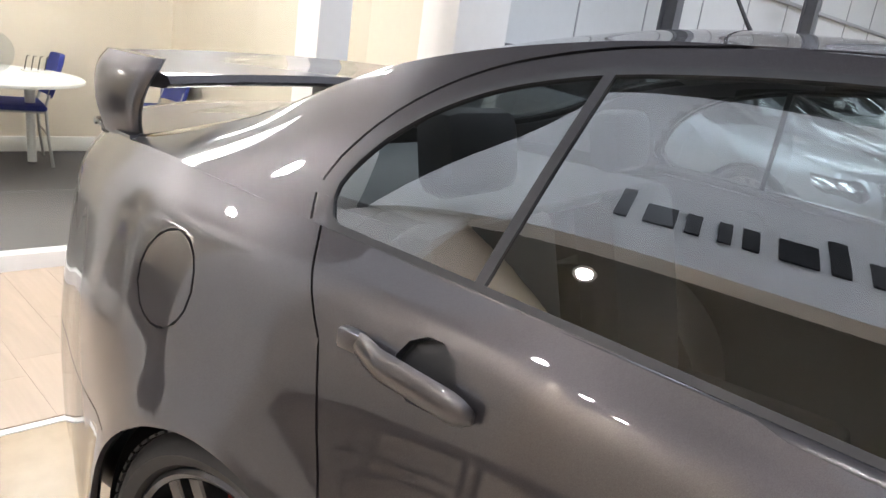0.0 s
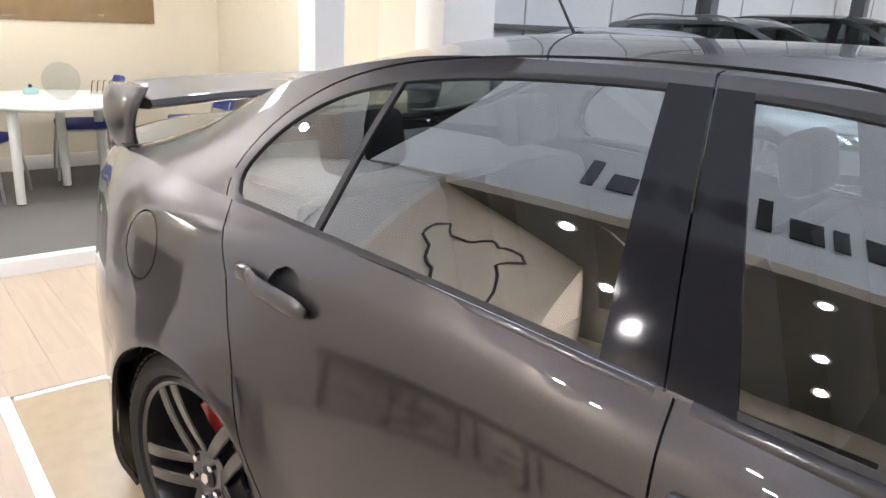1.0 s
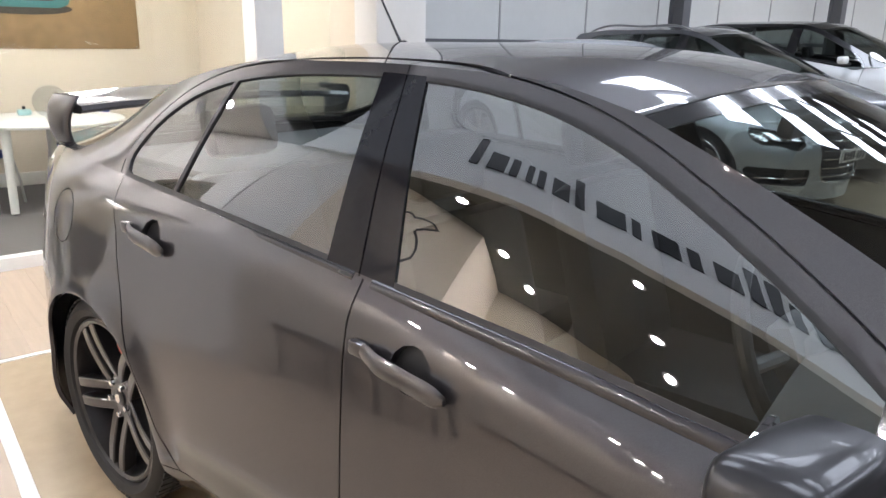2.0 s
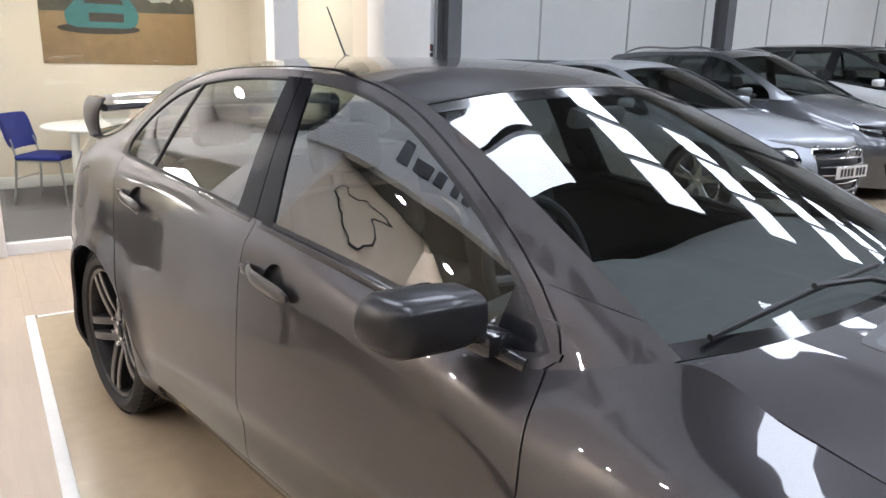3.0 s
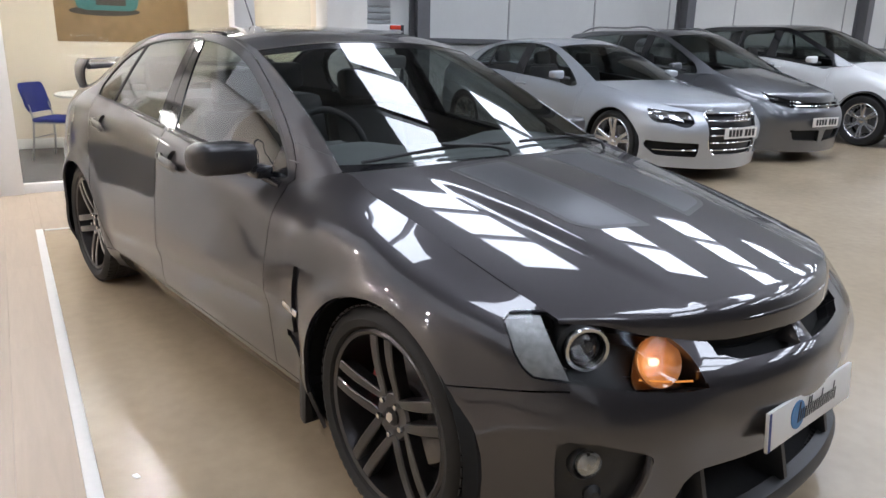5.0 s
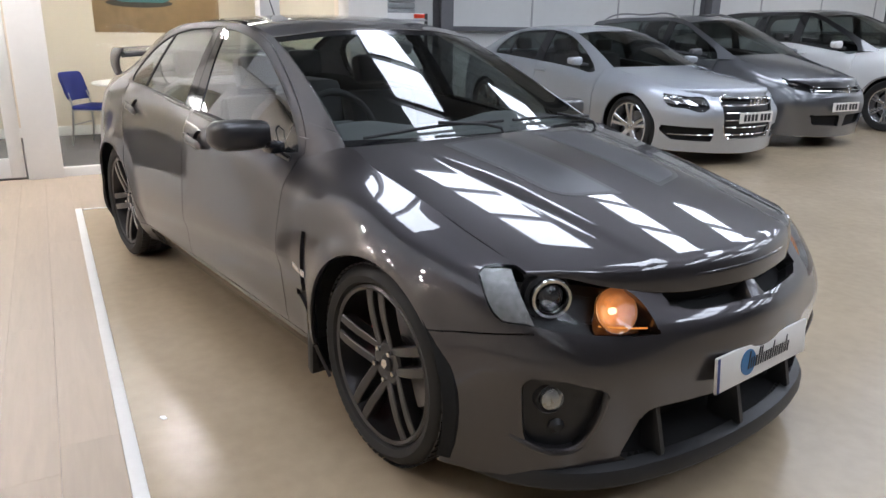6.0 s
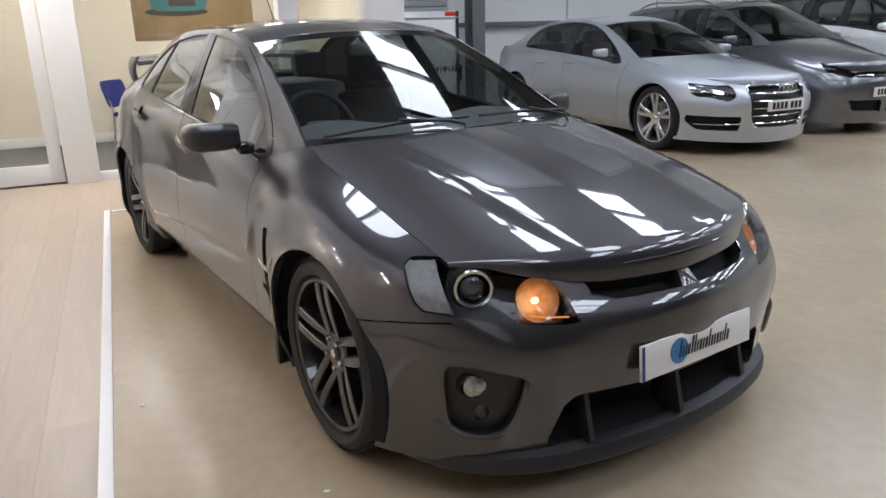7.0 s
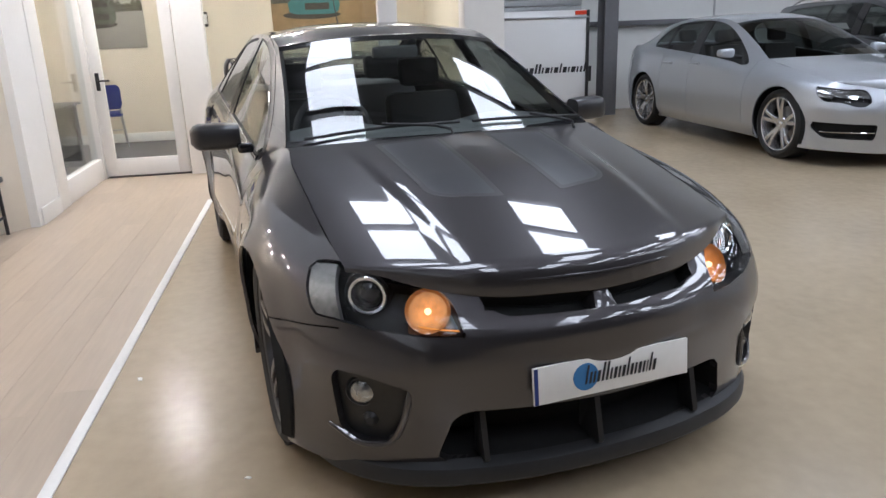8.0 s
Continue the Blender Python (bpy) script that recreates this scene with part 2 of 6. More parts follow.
def add_box(bm, x0, x1, y0, y1, z0, z1, bevel=0.0, m=None, seg=2):
    r = bmesh.ops.create_cube(bm, size=1.0)
    vs = r["verts"]
    for v in vs:
        v.co = Vector(((x0 + x1) / 2 + v.co.x * (x1 - x0), (y0 + y1) / 2 + v.co.y * (y1 - y0), (z0 + z1) / 2 + v.co.z * (z1 - z0)))
    if bevel > 0:
        es = {e for v in vs for e in v.link_edges}
        r2 = bmesh.ops.bevel(bm, geom=list(es), offset=bevel, segments=seg, affect="EDGES", profile=0.5)
        vs = list({v for f in r2["faces"] for v in f.verts} | {v for v in vs if v.is_valid})
    if m is not None:
        bmesh.ops.transform(bm, matrix=m, verts=vs)
    return vs


def box_bm(x0, x1, y0, y1, z0, z1, bevel=0.0, m=None):
    bm = bmesh.new()
    add_box(bm, x0, x1, y0, y1, z0, z1, bevel, m)
    return bm


def add_tube(bm, pts, radius, sides=10, closed=False, taper=None):
    """A round bar along a line of points."""
    pts = [Vector(p) for p in pts]
    n = len(pts)
    rings = []
    up = None
    for i, p in enumerate(pts):
        a = pts[(i - 1) % n] if closed or i > 0 else p
        b = pts[(i + 1) % n] if closed or i < n - 1 else p
        d = (b - a).normalized()
        if up is None:
            up = d.orthogonal().normalized()
        up = (up - d * up.dot(d)).normalized()
        side = d.cross(up)
        r = radius if taper is None else radius * (1 + (taper - 1) * i / (n - 1))
        rings.append([bm.verts.new(p + (up * math.cos(t) + side * math.sin(t)) * r) for t in (2 * math.pi * k / sides for k in range(sides))])
    last = n if closed else n - 1
    for i in range(last):
        a, b = rings[i], rings[(i + 1) % n]
        for k in range(sides):
            bm.faces.new((a[k], a[(k + 1) % sides], b[(k + 1) % sides], b[k]))
    if not closed:
        bm.faces.new(rings[0][::-1])
        bm.faces.new(rings[-1])
    return rings


def tube_bm(pts, radius, sides=10, closed=False, taper=None):
    bm = bmesh.new()
    add_tube(bm, pts, radius, sides, closed, taper)
    return bm


def revolve_bm(profile, steps=48, axis="y", closed=False):
    """Turns a profile of (radius, along) round the y axis (or z)."""
    bm = bmesh.new()
    rings = []
    for k in range(steps):
        t = 2 * math.pi * k / steps
        c, s = math.cos(t), math.sin(t)
        rings.append([bm.verts.new((r * c, a, r * s) if axis == "y" else (r * c, r * s, a)) for r, a in profile])
    m = len(profile)
    for k in range(steps):
        a, b = rings[k], rings[(k + 1) % steps]
        for i in range(m if closed else m - 1):
            j = (i + 1) % m
            bm.faces.new((a[i], a[j], b[j], b[i]))
    bmesh.ops.remove_doubles(bm, verts=bm.verts, dist=1e-5)
    return bm


def prism_bm(outline, y0, y1, bevel=0.0, plane="xz"):
    """A flat outline (list of pairs) made y0..y1 thick."""
    bm = bmesh.new()

    def place(p, h):
        return {"xz": (p[0], h, p[1]), "yz": (h, p[0], p[1]), "xy": (p[0], p[1], h)}[plane]
    a = [bm.verts.new(place(p, y0)) for p in outline]
    b = [bm.verts.new(place(p, y1)) for p in outline]
    n = len(outline)
    bm.faces.new(a)
    bm.faces.new(b[::-1])
    for i in range(n):
        bm.faces.new((a[i], a[(i + 1) % n], b[(i + 1) % n], b[i]))
    if bevel:
        bmesh.ops.bevel(bm, geom=bm.edges[:], offset=bevel, segments=2, affect="EDGES", profile=0.5)
    return bm


def smooth_at(pts, ts, t):
    """Cubic curve through pts (n, k...) at the parameters ts, read at t."""
    pts, ts, t = np.asarray(pts, float), np.asarray(ts, float), np.asarray(t, float)
    d = np.zeros_like(pts)
    h = np.diff(ts)
    s = (pts[1:] - pts[:-1]) / h.reshape(-1, *([1] * (pts.ndim - 1)))
    hh = h.reshape(-1, *([1] * (pts.ndim - 1)))
    d[1:-1] = (s[:-1] * hh[1:] + s[1:] * hh[:-1]) / (hh[1:] + hh[:-1])
    d[0], d[-1] = s[0], s[-1]
    i = np.clip(np.searchsorted(ts, t, side="right") - 1, 0, len(ts) - 2)
    w = (t - ts[i]) / h[i]
    w = w.reshape(-1, *([1] * (pts.ndim - 1)))
    H = h[i].reshape(w.shape)
    return ((2 * w**3 - 3 * w**2 + 1) * pts[i] + (w**3 - 2 * w**2 + w) * H * d[i] + (-2 * w**3 + 3 * w**2) * pts[i + 1] + (w**3 - w**2) * H * d[i + 1])


def curve(pts, n):
    pts = np.asarray(pts, float)
    ts = np.concatenate([[0], np.cumsum(np.linalg.norm(np.diff(pts, axis=0), axis=1))])
    return smooth_at(pts, ts, np.linspace(0, ts[-1], n))


def broken_at(pts, ts, t, breaks):
    """As smooth_at, with a free bend at the given stations."""
    cuts = [0, *breaks, len(ts) - 1]
    out = np.zeros((len(t), *np.asarray(pts).shape[1:]))
    for a, b in zip(cuts[:-1], cuts[1:]):
        k = (t >= ts[a]) & ((t < ts[b]) if b < len(ts) - 1 else (t <= ts[b] + 1e-9))
        if k.any():
            out[k] = smooth_at(np.asarray(pts)[a:b + 1], ts[a:b + 1], t[k])
    return out


def sheet(lines, step, mirror_v=False, breaks=(), breaks_v=(), v_names=None):
    """Samples a net. lines: (nv, nu, 3). Gives vertices with (u, v) as columns 3 and 4, and faces."""
    A = np.asarray(lines, float)
    if mirror_v:
        B = A[:-1][::-1].copy()
        B[:, :, 1] *= -1
        A = np.concatenate([A, B])
    lu = np.linalg.norm(np.diff(A, axis=1), axis=2).mean(0)
    lv = np.linalg.norm(np.diff(A, axis=0), axis=2).mean(1)
    tu, tv = np.concatenate([[0], np.cumsum(lu)]), np.concatenate([[0], np.cumsum(lv)])

    def fine(ts):
        out, idx = [], []
        for k in range(len(ts) - 1):
            n = max(2, int(round((ts[k + 1] - ts[k]) / step)))
            out += list(np.linspace(ts[k], ts[k + 1], n, endpoint=False))
            idx += list(np.linspace(k, k + 1, n, endpoint=False))
        return np.array(out + [ts[-1]]), np.array(idx + [len(ts) - 1.0])
    su, iu = fine(tu)
    sv, iv = fine(tv)
    P = broken_at(np.swapaxes(A, 0, 1), tu, su, breaks)
    P = broken_at(np.swapaxes(P, 0, 1), tv, sv, breaks_v)
    if v_names is not None:
        iv = np.interp(iv, np.arange(len(v_names)), v_names)
    nv, nu = P.shape[:2]
    V = np.concatenate([P.reshape(-1, 3), np.stack(np.meshgrid(iu, iv), -1).reshape(-1, 2)], axis=1)
    F = [(j * nu + i, j * nu + i + 1, (j + 1) * nu + i + 1, (j + 1) * nu + i) for j in range(nv - 1) for i in range(nu - 1)]
    return V, F


def cut(V, F, g):
    """Splits the faces of a sheet along g = 0."""
    val = g(V)
    val = np.where(np.abs(val) < 1e-7, 1e-7, val)
    pos = val > 0
    out, extra, made = [], [], {}
    n = len(V)
    for f in F:
        s = [pos[i] for i in f]
        if all(s) or not any(s):
            out.append(f)
            continue
        a, b = [], []
        m = len(f)
        for k in range(m):
            i, j = f[k], f[(k + 1) % m]
            (a if s[k] else b).append(i)
            if pos[i] != pos[j]:
                key = (i, j) if i < j else (j, i)
                q = made.get(key)
                if q is None:
                    p0, p1 = key
                    t = val[p0] / (val[p0] - val[p1])
                    extra.append(V[p0] + t * (V[p1] - V[p0]))
                    q = made[key] = n + len(extra) - 1
                a.append(q)
                b.append(q)
        for h in (a, b):
            if len(h) > 2:
                out.append(tuple(h))
    return (np.concatenate([V, np.array(extra)]) if extra else V), out


def centres(V, F):
    return np.array([V[list(f)].mean(0) for f in F])


def inside(outline, a, b, rounded=0):
    """Signed distance, positive inside, of the points (a, b) to a closed outline."""
    P = np.asarray(outline, float)
    d = np.full(len(a), 1e9)
    c = np.zeros(len(a), bool)
    for (x0, y0), (x1, y1) in zip(P, np.roll(P, -1, axis=0)):
        ex, ey = x1 - x0, y1 - y0
        t = np.clip(((a - x0) * ex + (b - y0) * ey) / (ex * ex + ey * ey + 1e-12), 0, 1)
        d = np.minimum(d, np.hypot(a - x0 - t * ex, b - y0 - t * ey))
        if y0 != y1:
            c ^= ((y0 > b) != (y1 > b)) & (a < (x1 - x0) * (b - y0) / (y1 - y0) + x0)
    return np.where(c, d, -d) + rounded


def rounded_outline(pts, r=0.02, n=4):
    """A polygon with its corners rounded."""
    out = []
    P = [np.array(p, float) for p in pts]
    for i, p in enumerate(P):
        a, b = P[i - 1], P[(i + 1) % len(P)]
        la, lb = np.linalg.norm(a - p), np.linalg.norm(b - p)
        q0, q1 = p + (a - p) * min(r / la, 0.45), p + (b - p) * min(r / lb, 0.45)
        for k in range(n + 1):
            t = k / n
            out.append((1 - t) ** 2 * q0 + 2 * t * (1 - t) * p + t * t * q1)
    return [tuple(map(float, q)) for q in out]


def panel(name, V, F, keep, material, parent, label="", rim=0.012, lift=0.0, sharp=40):
    """The kept faces of a sheet as a panel whose border is turned in by rim."""
    faces = [F[i] for i in np.nonzero(keep)[0]]
    if not faces:
        return None
    used = sorted({i for f in faces for i in f})
    back = {k: n for n, k in enumerate(used)}
    P = V[used, :3].copy()
    faces = [[back[i] for i in f] for f in faces]
    N = np.zeros_like(P)
    edges = {}
    for f in faces:
        a, b, c = P[f[0]], P[f[1]], P[f[2]]
        nn = np.cross(b - a, c - a)
        if len(f) > 3:
            nn = nn + np.cross(c - a, P[f[3]] - a)
        for i in f:
            N[i] += nn
        for k in range(len(f)):
            e = (f[k], f[(k + 1) % len(f)])
            if (e[1], e[0]) in edges:
                del edges[(e[1], e[0])]
            else:
                edges[e] = 1
    N /= np.linalg.norm(N, axis=1)[:, None] + 1e-12
    P += N * lift
    verts, n = list(P), len(P)
    if rim:
        rimmed = {}
        for a, b in edges:
            for i in (a, b):
                if i not in rimmed:
                    rimmed[i] = len(verts)
                    verts.append(P[i] - N[i] * rim)
            faces.append([b, a, rimmed[a], rimmed[b]])
    return mesh_object(name, verts, faces, material, parent, label, True, sharp)


# ---- the showroom: u runs along the floor strip, v across it ----
ROOM = pose(-1.40, -0.88, 0, 0, 0, -10.0)


def room_box(name, u0, u1, v0, v1, z0, z1, mat, bevel=0.0, parent=None, label="", kind="structure"):
    ob = part(name, box_bm(u0, u1, v0, v1, z0, z1, bevel), mat, parent, label, smooth=bevel > 0)
    if not parent:
        ob.matrix_basis = ROOM
        if kind:
            tagged(ob, kind=kind)
    return ob


FLOOR_END = 22.0
UNDERLAY = plain("wood_joint", (0.30, 0.22, 0.15), 0.7, grain=0.15, scale=20)
floor = room_box("floor", 0.0, FLOOR_END, 0.018, 26.0, -0.2, 0.0, FLOOR)
room_box("floor_back", -5.2, 0.0, 2.75, 26.0, -0.2, 0.0, FLOOR)
room_box("carpet", -4.4, -1.56, -6.0, 2.72, -0.2, 0.004, CARPET)
planks = room_box("plank_floor", -1.56, FLOOR_END, -7.0, 0.0, -0.2, -0.012, UNDERLAY)
room_box("plank_floor_far", 8.0, FLOOR_END, -2.9, -0.03, -0.012, 0.0, PLANK)
plank_back = room_box("plank_floor_back", -1.50, 0.0, -0.03, 2.72, -0.2, -0.012, UNDERLAY)


def lay_planks(u0, u1, v0, v1, parent, lengthwise=1.38, width=0.193):
    rnd = random.Random(4)
    v = v1
    row = 0
    cache = {}
    while v > v0 + 0.001:
        w = min(width, v - v0)
        u = u0 - rnd.random() * lengthwise
        while u < u1 - 0.001:
            a, b = max(u, u0), min(u + lengthwise, u1)
            u += lengthwise
            if b - a < 0.02:
                continue
            key = (round(b - a, 3), round(w, 3))
            if key not in cache:
                bm = bmesh.new()
                add_box(bm, 0, b - a - 0.0010, 0, w - 0.0010, -0.012, 0.0)
                me = bpy.data.meshes.new("plank")
                bm.to_mesh(me)
                bm.free()
                me.materials.append(PLANK)
                cache[key] = me
            ob = new("plank", cache[key])
            ob.parent = parent
            ob.location = (a, v - w, 0.0)
        v -= w
        row += 1


# white trim laid into the floor, along the boards and round their end
room_box("floor_trim", -0.03, FLOOR_END, -0.030, 0.018, -0.1, 0.006, STRIP, 0.002)
room_box("floor_trim_end", -0.015, 0.015, 0.03, 2.72, -0.1, 0.005, STRIP, 0.002)
room_box("partition_sill", -1.57, -1.49, -0.06, 2.72, -0.1, 0.085, WHITE, 0.004)
room_box("partition_post", -1.60, -1.44, -0.36, -0.06, 0, 2.75, WHITE, 0.004)

# office
room_box("wall_office_back", -4.55, -4.40, -6.0, 2.87, 0, 2.75, WALL)
room_box("wall_office_side", -4.40, -0.80, 2.72, 2.87, 0, 2.75, WALL)
room_box("wall_end_column", -0.80, -0.52, 2.50, 2.90, 0, 2.75, WHITE, 0.004)
room_box("frame_column", -0.74, -0.56, 1.67, 1.85, 0, 2.75, WHITE, 0.004)
room_box("baseboard_back", -4.40, -4.38, -6.0, 2.72, 0.004, 0.13, WHITE, 0.003)
room_box("baseboard_side", -4.38, -0.80, 2.70, 2.72, 0.004, 0.13, WHITE, 0.003)
room_box("ceiling_office", -4.55, -0.40, -6.0, 2.90, 2.75, 2.95, WHITE_MATT)
pane_ob = room_box("partition_pane", -1.534, -1.526, -0.06, 2.72, 0.075, 2.75, WINDOW_GLASS)
pane_ob.visible_shadow = False

# warehouse beyond
room_box("wall_warehouse", -5.35, -5.2, -8.0, 26.0, 0, 7.5, CLADDING)
JOINT = plain("cladding_joint_grey", (0.40, 0.40, 0.39), 0.5, grain=0.05)
for k in range(10):
    room_box("cladding_joint", -5.2, -5.185, 5.80 + k * 2.0, 5.83 + k * 2.0, 0, 6.5, JOINT)
room_box("cladding_rail", -5.2, -5.10, 2.9, 26.0, 1.36, 1.44, GIRDER, 0.004)
for h in (3.2, 5.0):
    room_box("cladding_rail", -5.2, -5.10, 2.9, 26.0, h, h + 0.08, JOINT, 0.004)
for v in (5.66, 11.6, 17.6):
    bm = bmesh.new()
    add_box(bm, -4.72, -4.70, v - 0.11, v + 0.11, 0, 7.0)
    add_box(bm, -4.44, -4.42, v - 0.11, v + 0.11, 0, 7.0)
    add_box(bm, -4.70, -4.44, v - 0.008, v + 0.008, 0, 7.0)
    ob = part("steel_column", bm, GIRDER, smooth=False)
    ob.matrix_basis = ROOM
    tagged(ob, "grey painted steel I-beam column against the wall", "column", "warehouse columns")
room_box("wall_far", -5.2, FLOOR_END, 26.0, 26.2, 0, 7.5, CLADDING)
# end wall out of view, made dark so the front bumper reflects less light
room_box("unseen_dark_wall", FLOOR_END, FLOOR_END + 0.2, -8.0, 26.2, 0, 7.5, GIRDER)
# roof on purlins, with translucent strips along it
ROOFLIGHT = glow("rooflight_sheet", (0.90, 0.975, 1.03), 9.4)
room_box("roof", -5.35, FLOOR_END + 0.2, -8.2, 26.2, 6.62, 6.75, ROOF)
for k in range(7):
    v = 0.95 + 3.65 * k
    for bay in range(3):
        for i in range(3):
            a = -2.3 + 5.4 * bay + 1.2 * i
            room_box("rooflight", a + 0.05, a + 1.15, v - 0.58, v + 0.58, 6.585, 6.60, ROOFLIGHT)
for bay in range(3):
    for i in range(4):
        a = -2.3 + 5.4 * bay + 1.2 * i
        room_box("purlin", a - 0.05, a + 0.05, -1.2, 26.0, 6.44, 6.58, GIRDER)
for u in (-3.2, 2.2, 7.6, 13.0):
    room_box("roof_beam", u - 0.1, u + 0.1, -1.2, 26.0, 6.1, 6.58, GIRDER)

# rooms on the near side, under a gallery with a lettered front
GALLERY, UNDER = -1.22, 2.74
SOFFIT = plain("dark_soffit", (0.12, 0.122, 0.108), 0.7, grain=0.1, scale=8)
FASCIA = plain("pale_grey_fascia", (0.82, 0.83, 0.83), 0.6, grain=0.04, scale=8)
room_box("gallery_front", -0.1, 16.0, GALLERY - 0.12, GALLERY, UNDER, 5.3, FASCIA)
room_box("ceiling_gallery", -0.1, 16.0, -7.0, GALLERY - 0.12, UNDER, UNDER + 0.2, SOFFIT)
room_box("wall_gallery", -5.2, FLOOR_END, -8.2, -8.0, 2.4, 6.6, CLADDING)
room_box("wall_near", 1.38, FLOOR_END, -3.02, -2.90, 0, UNDER, WALL)
room_box("wall_near_return", 1.26, 1.38, -3.02, -2.05, 0, UNDER, WALL)
room_box("wall_end", 15.9, 16.0, -2.9, -1.3, 0, UNDER, WALL)
ART_WALL = ROOM @ pose(0.50, -1.28, 0, 0, 0, math.degrees(math.atan2(-0.77, 0.88)))
art_wall = part("wall_art_corner", box_bm(0.0, 1.169, -0.10, 0.0, 0, UNDER), WALL, smooth=False)
art_wall.matrix_basis = ART_WALL
tagged(art_wall, kind="structure")
wall_pier = room_box("wall_pier", 0.03, 0.56, -1.42, -1.26, 0, UNDER, WHITE_MATT)
room_box("baseboard_pier", 0.03, 0.50, -1.257, -1.243, 0.0, 0.14, WHITE, 0.003)

# glazed door and the partition beside it
door_1 = thing("door_1", ROOM @ pose(-1.53, -0.38, 0), "white framed glass door, closed", "door", kind="structure")
part("stile", box_bm(-0.025, 0.025, -0.12, 0, 0.02, 2.05, 0.004), WHITE, door_1)
part("stile", box_bm(-0.025, 0.025, -0.86, -0.75, 0.02, 2.05, 0.004), WHITE, door_1)
part("bottom_rail", box_bm(-0.025, 0.025, -0.75, -0.12, 0.02, 0.20, 0.004), WHITE, door_1)
part("top_rail", box_bm(-0.025, 0.025, -0.75, -0.12, 1.95, 2.05, 0.004), WHITE, door_1)
dp = part("pane", box_bm(-0.004, 0.004, -0.75, -0.12, 0.20, 1.95), WINDOW_GLASS, door_1)
dp.visible_shadow = False
handle = part("door_handle", tube_bm([(0.03, -0.805, 1.02), (0.06, -0.80, 1.02), (0.065, -0.68, 1.02)], 0.009, 10), DARK, door_1, "dark lever handle")
part("handle_plate", box_bm(0.025, 0.032, -0.825, -0.785, 0.92, 1.10, 0.006), DARK, handle)
room_box("door_head", -1.58, -1.48, -1.30, -0.36, 2.06, 2.75, WHITE, 0.003)
room_box("corner_post", -1.58, -1.46, -1.36, -1.245, 0, 2.75, WHITE, 0.004)
room_box("side_partition_rail", -1.46, -0.24, -1.34, -1.26, 0, 0.22, WHITE, 0.004)
room_box("side_partition_head", -1.46, -0.24, -1.34, -1.26, 2.10, 2.75, WHITE, 0.004)
room_box("side_partition_post", -0.24, 0.03, -1.40, -1.25, 0, 2.75, WHITE, 0.004)
sp = room_box("side_partition_pane", -1.46, -0.24, -1.304, -1.296, 0.22, 2.10, WINDOW_GLASS)
sp.visible_shadow = False
room_box("wall_side_room", -4.40, 1.26, -3.52, -3.40, 0, UNDER, WALL)

# roller shutter behind the trailer
shutter = thing("roller_shutter", ROOM @ pose(-5.19, 4.2, 0), "pale grey closed roller shutter door", "shutter door", kind="structure")
SHUTTER = plain("shutter_grey", (0.42, 0.43, 0.43), 0.45, grain=0.06, scale=12)
bm = bmesh.new()
for k in range(40):
    add_box(bm, 0.0, 0.03, -1.2, 1.25, 0.1 * k + 0.01, 0.1 * k + 0.098, 0.012)
tagged(part("slats", bm, SHUTTER, shutter), kind="stuff")


# ---- lamps and fittings of the rooms ----
DOWNLIGHT = glow("downlight_disc", (1.0, 0.95, 0.865), 580.0)


def downlight(u, v, z, r=0.06):
    base = thing("downlight", ROOM @ pose(u, v, z), "round recessed ceiling downlight, lit warm white", "ceiling light", "ceiling downlights")
    part("bezel", revolve_bm([(r, -0.004), (r + 0.018, -0.006), (r + 0.022, 0.0), (r, 0.01)], 28, axis="z"), WHITE, base)
    part("diffuser", revolve_bm([(0.0, -0.003), (r, -0.003), (r, 0.004)], 28, axis="z"), DOWNLIGHT, base)
    return base


first = downlight(1.30, -1.52, UNDER, 0.044)
small = downlight(2.70, -1.55, UNDER, 0.036)
for row, source in ((1.30, first), (2.70, small), (4.10, small)):
    for du, dv in ((0.0, 0.0), (0.24, -0.68), (0.44, -1.08)):
        if (row, du) not in ((1.30, 0.0), (2.70, 0.0)):
            copy_thing(source, ROOM @ pose(row + du * (1.0 if source is first else 0.5), -1.53 + dv, UNDER))
# unseen glowing panels, added because the office came out too dark
ADDED_PANEL = glow("added_panel_face", (1.0, 0.93, 0.82), 20.0)


def added_ceiling_panel(u, v, z):
    base = thing("ceiling_light", ROOM @ pose(u, v, z), "square flat ceiling light panel, unseen, added to brighten the office", "ceiling light", "office ceiling lights")
    part("frame", box_bm(-0.31, 0.31, -0.31, 0.31, -0.012, 0.0, 0.003), WHITE, base)
    part("diffuser", box_bm(-0.285, 0.285, -0.285, 0.285, -0.016, -0.0125), ADDED_PANEL, base)
    return base


led = added_ceiling_panel(-3.4, 1.3, 2.75)
for u, v in ((-3.4, -0.9), (-3.4, -3.1), (-2.2, 0.2), (-2.2, -2.0), (-2.2, 2.0)):
    copy_thing(led, ROOM @ pose(u, v, 2.75))
# unseen downlights, added to brighten the back boards and the side room
wide = downlight(-0.9, -0.7, 2.75, 0.064)
for u, v in ((-0.9, 0.7), (-0.9, -2.3)):
    copy_thing(wide, ROOM @ pose(u, v, 2.75))

# the name on the gallery front, as plain slanted bars
sign = thing("gallery_sign", ROOM @ pose(1.24, GALLERY, 3.03), "dark slanted sign shapes on a pale grey gallery front", "sign")


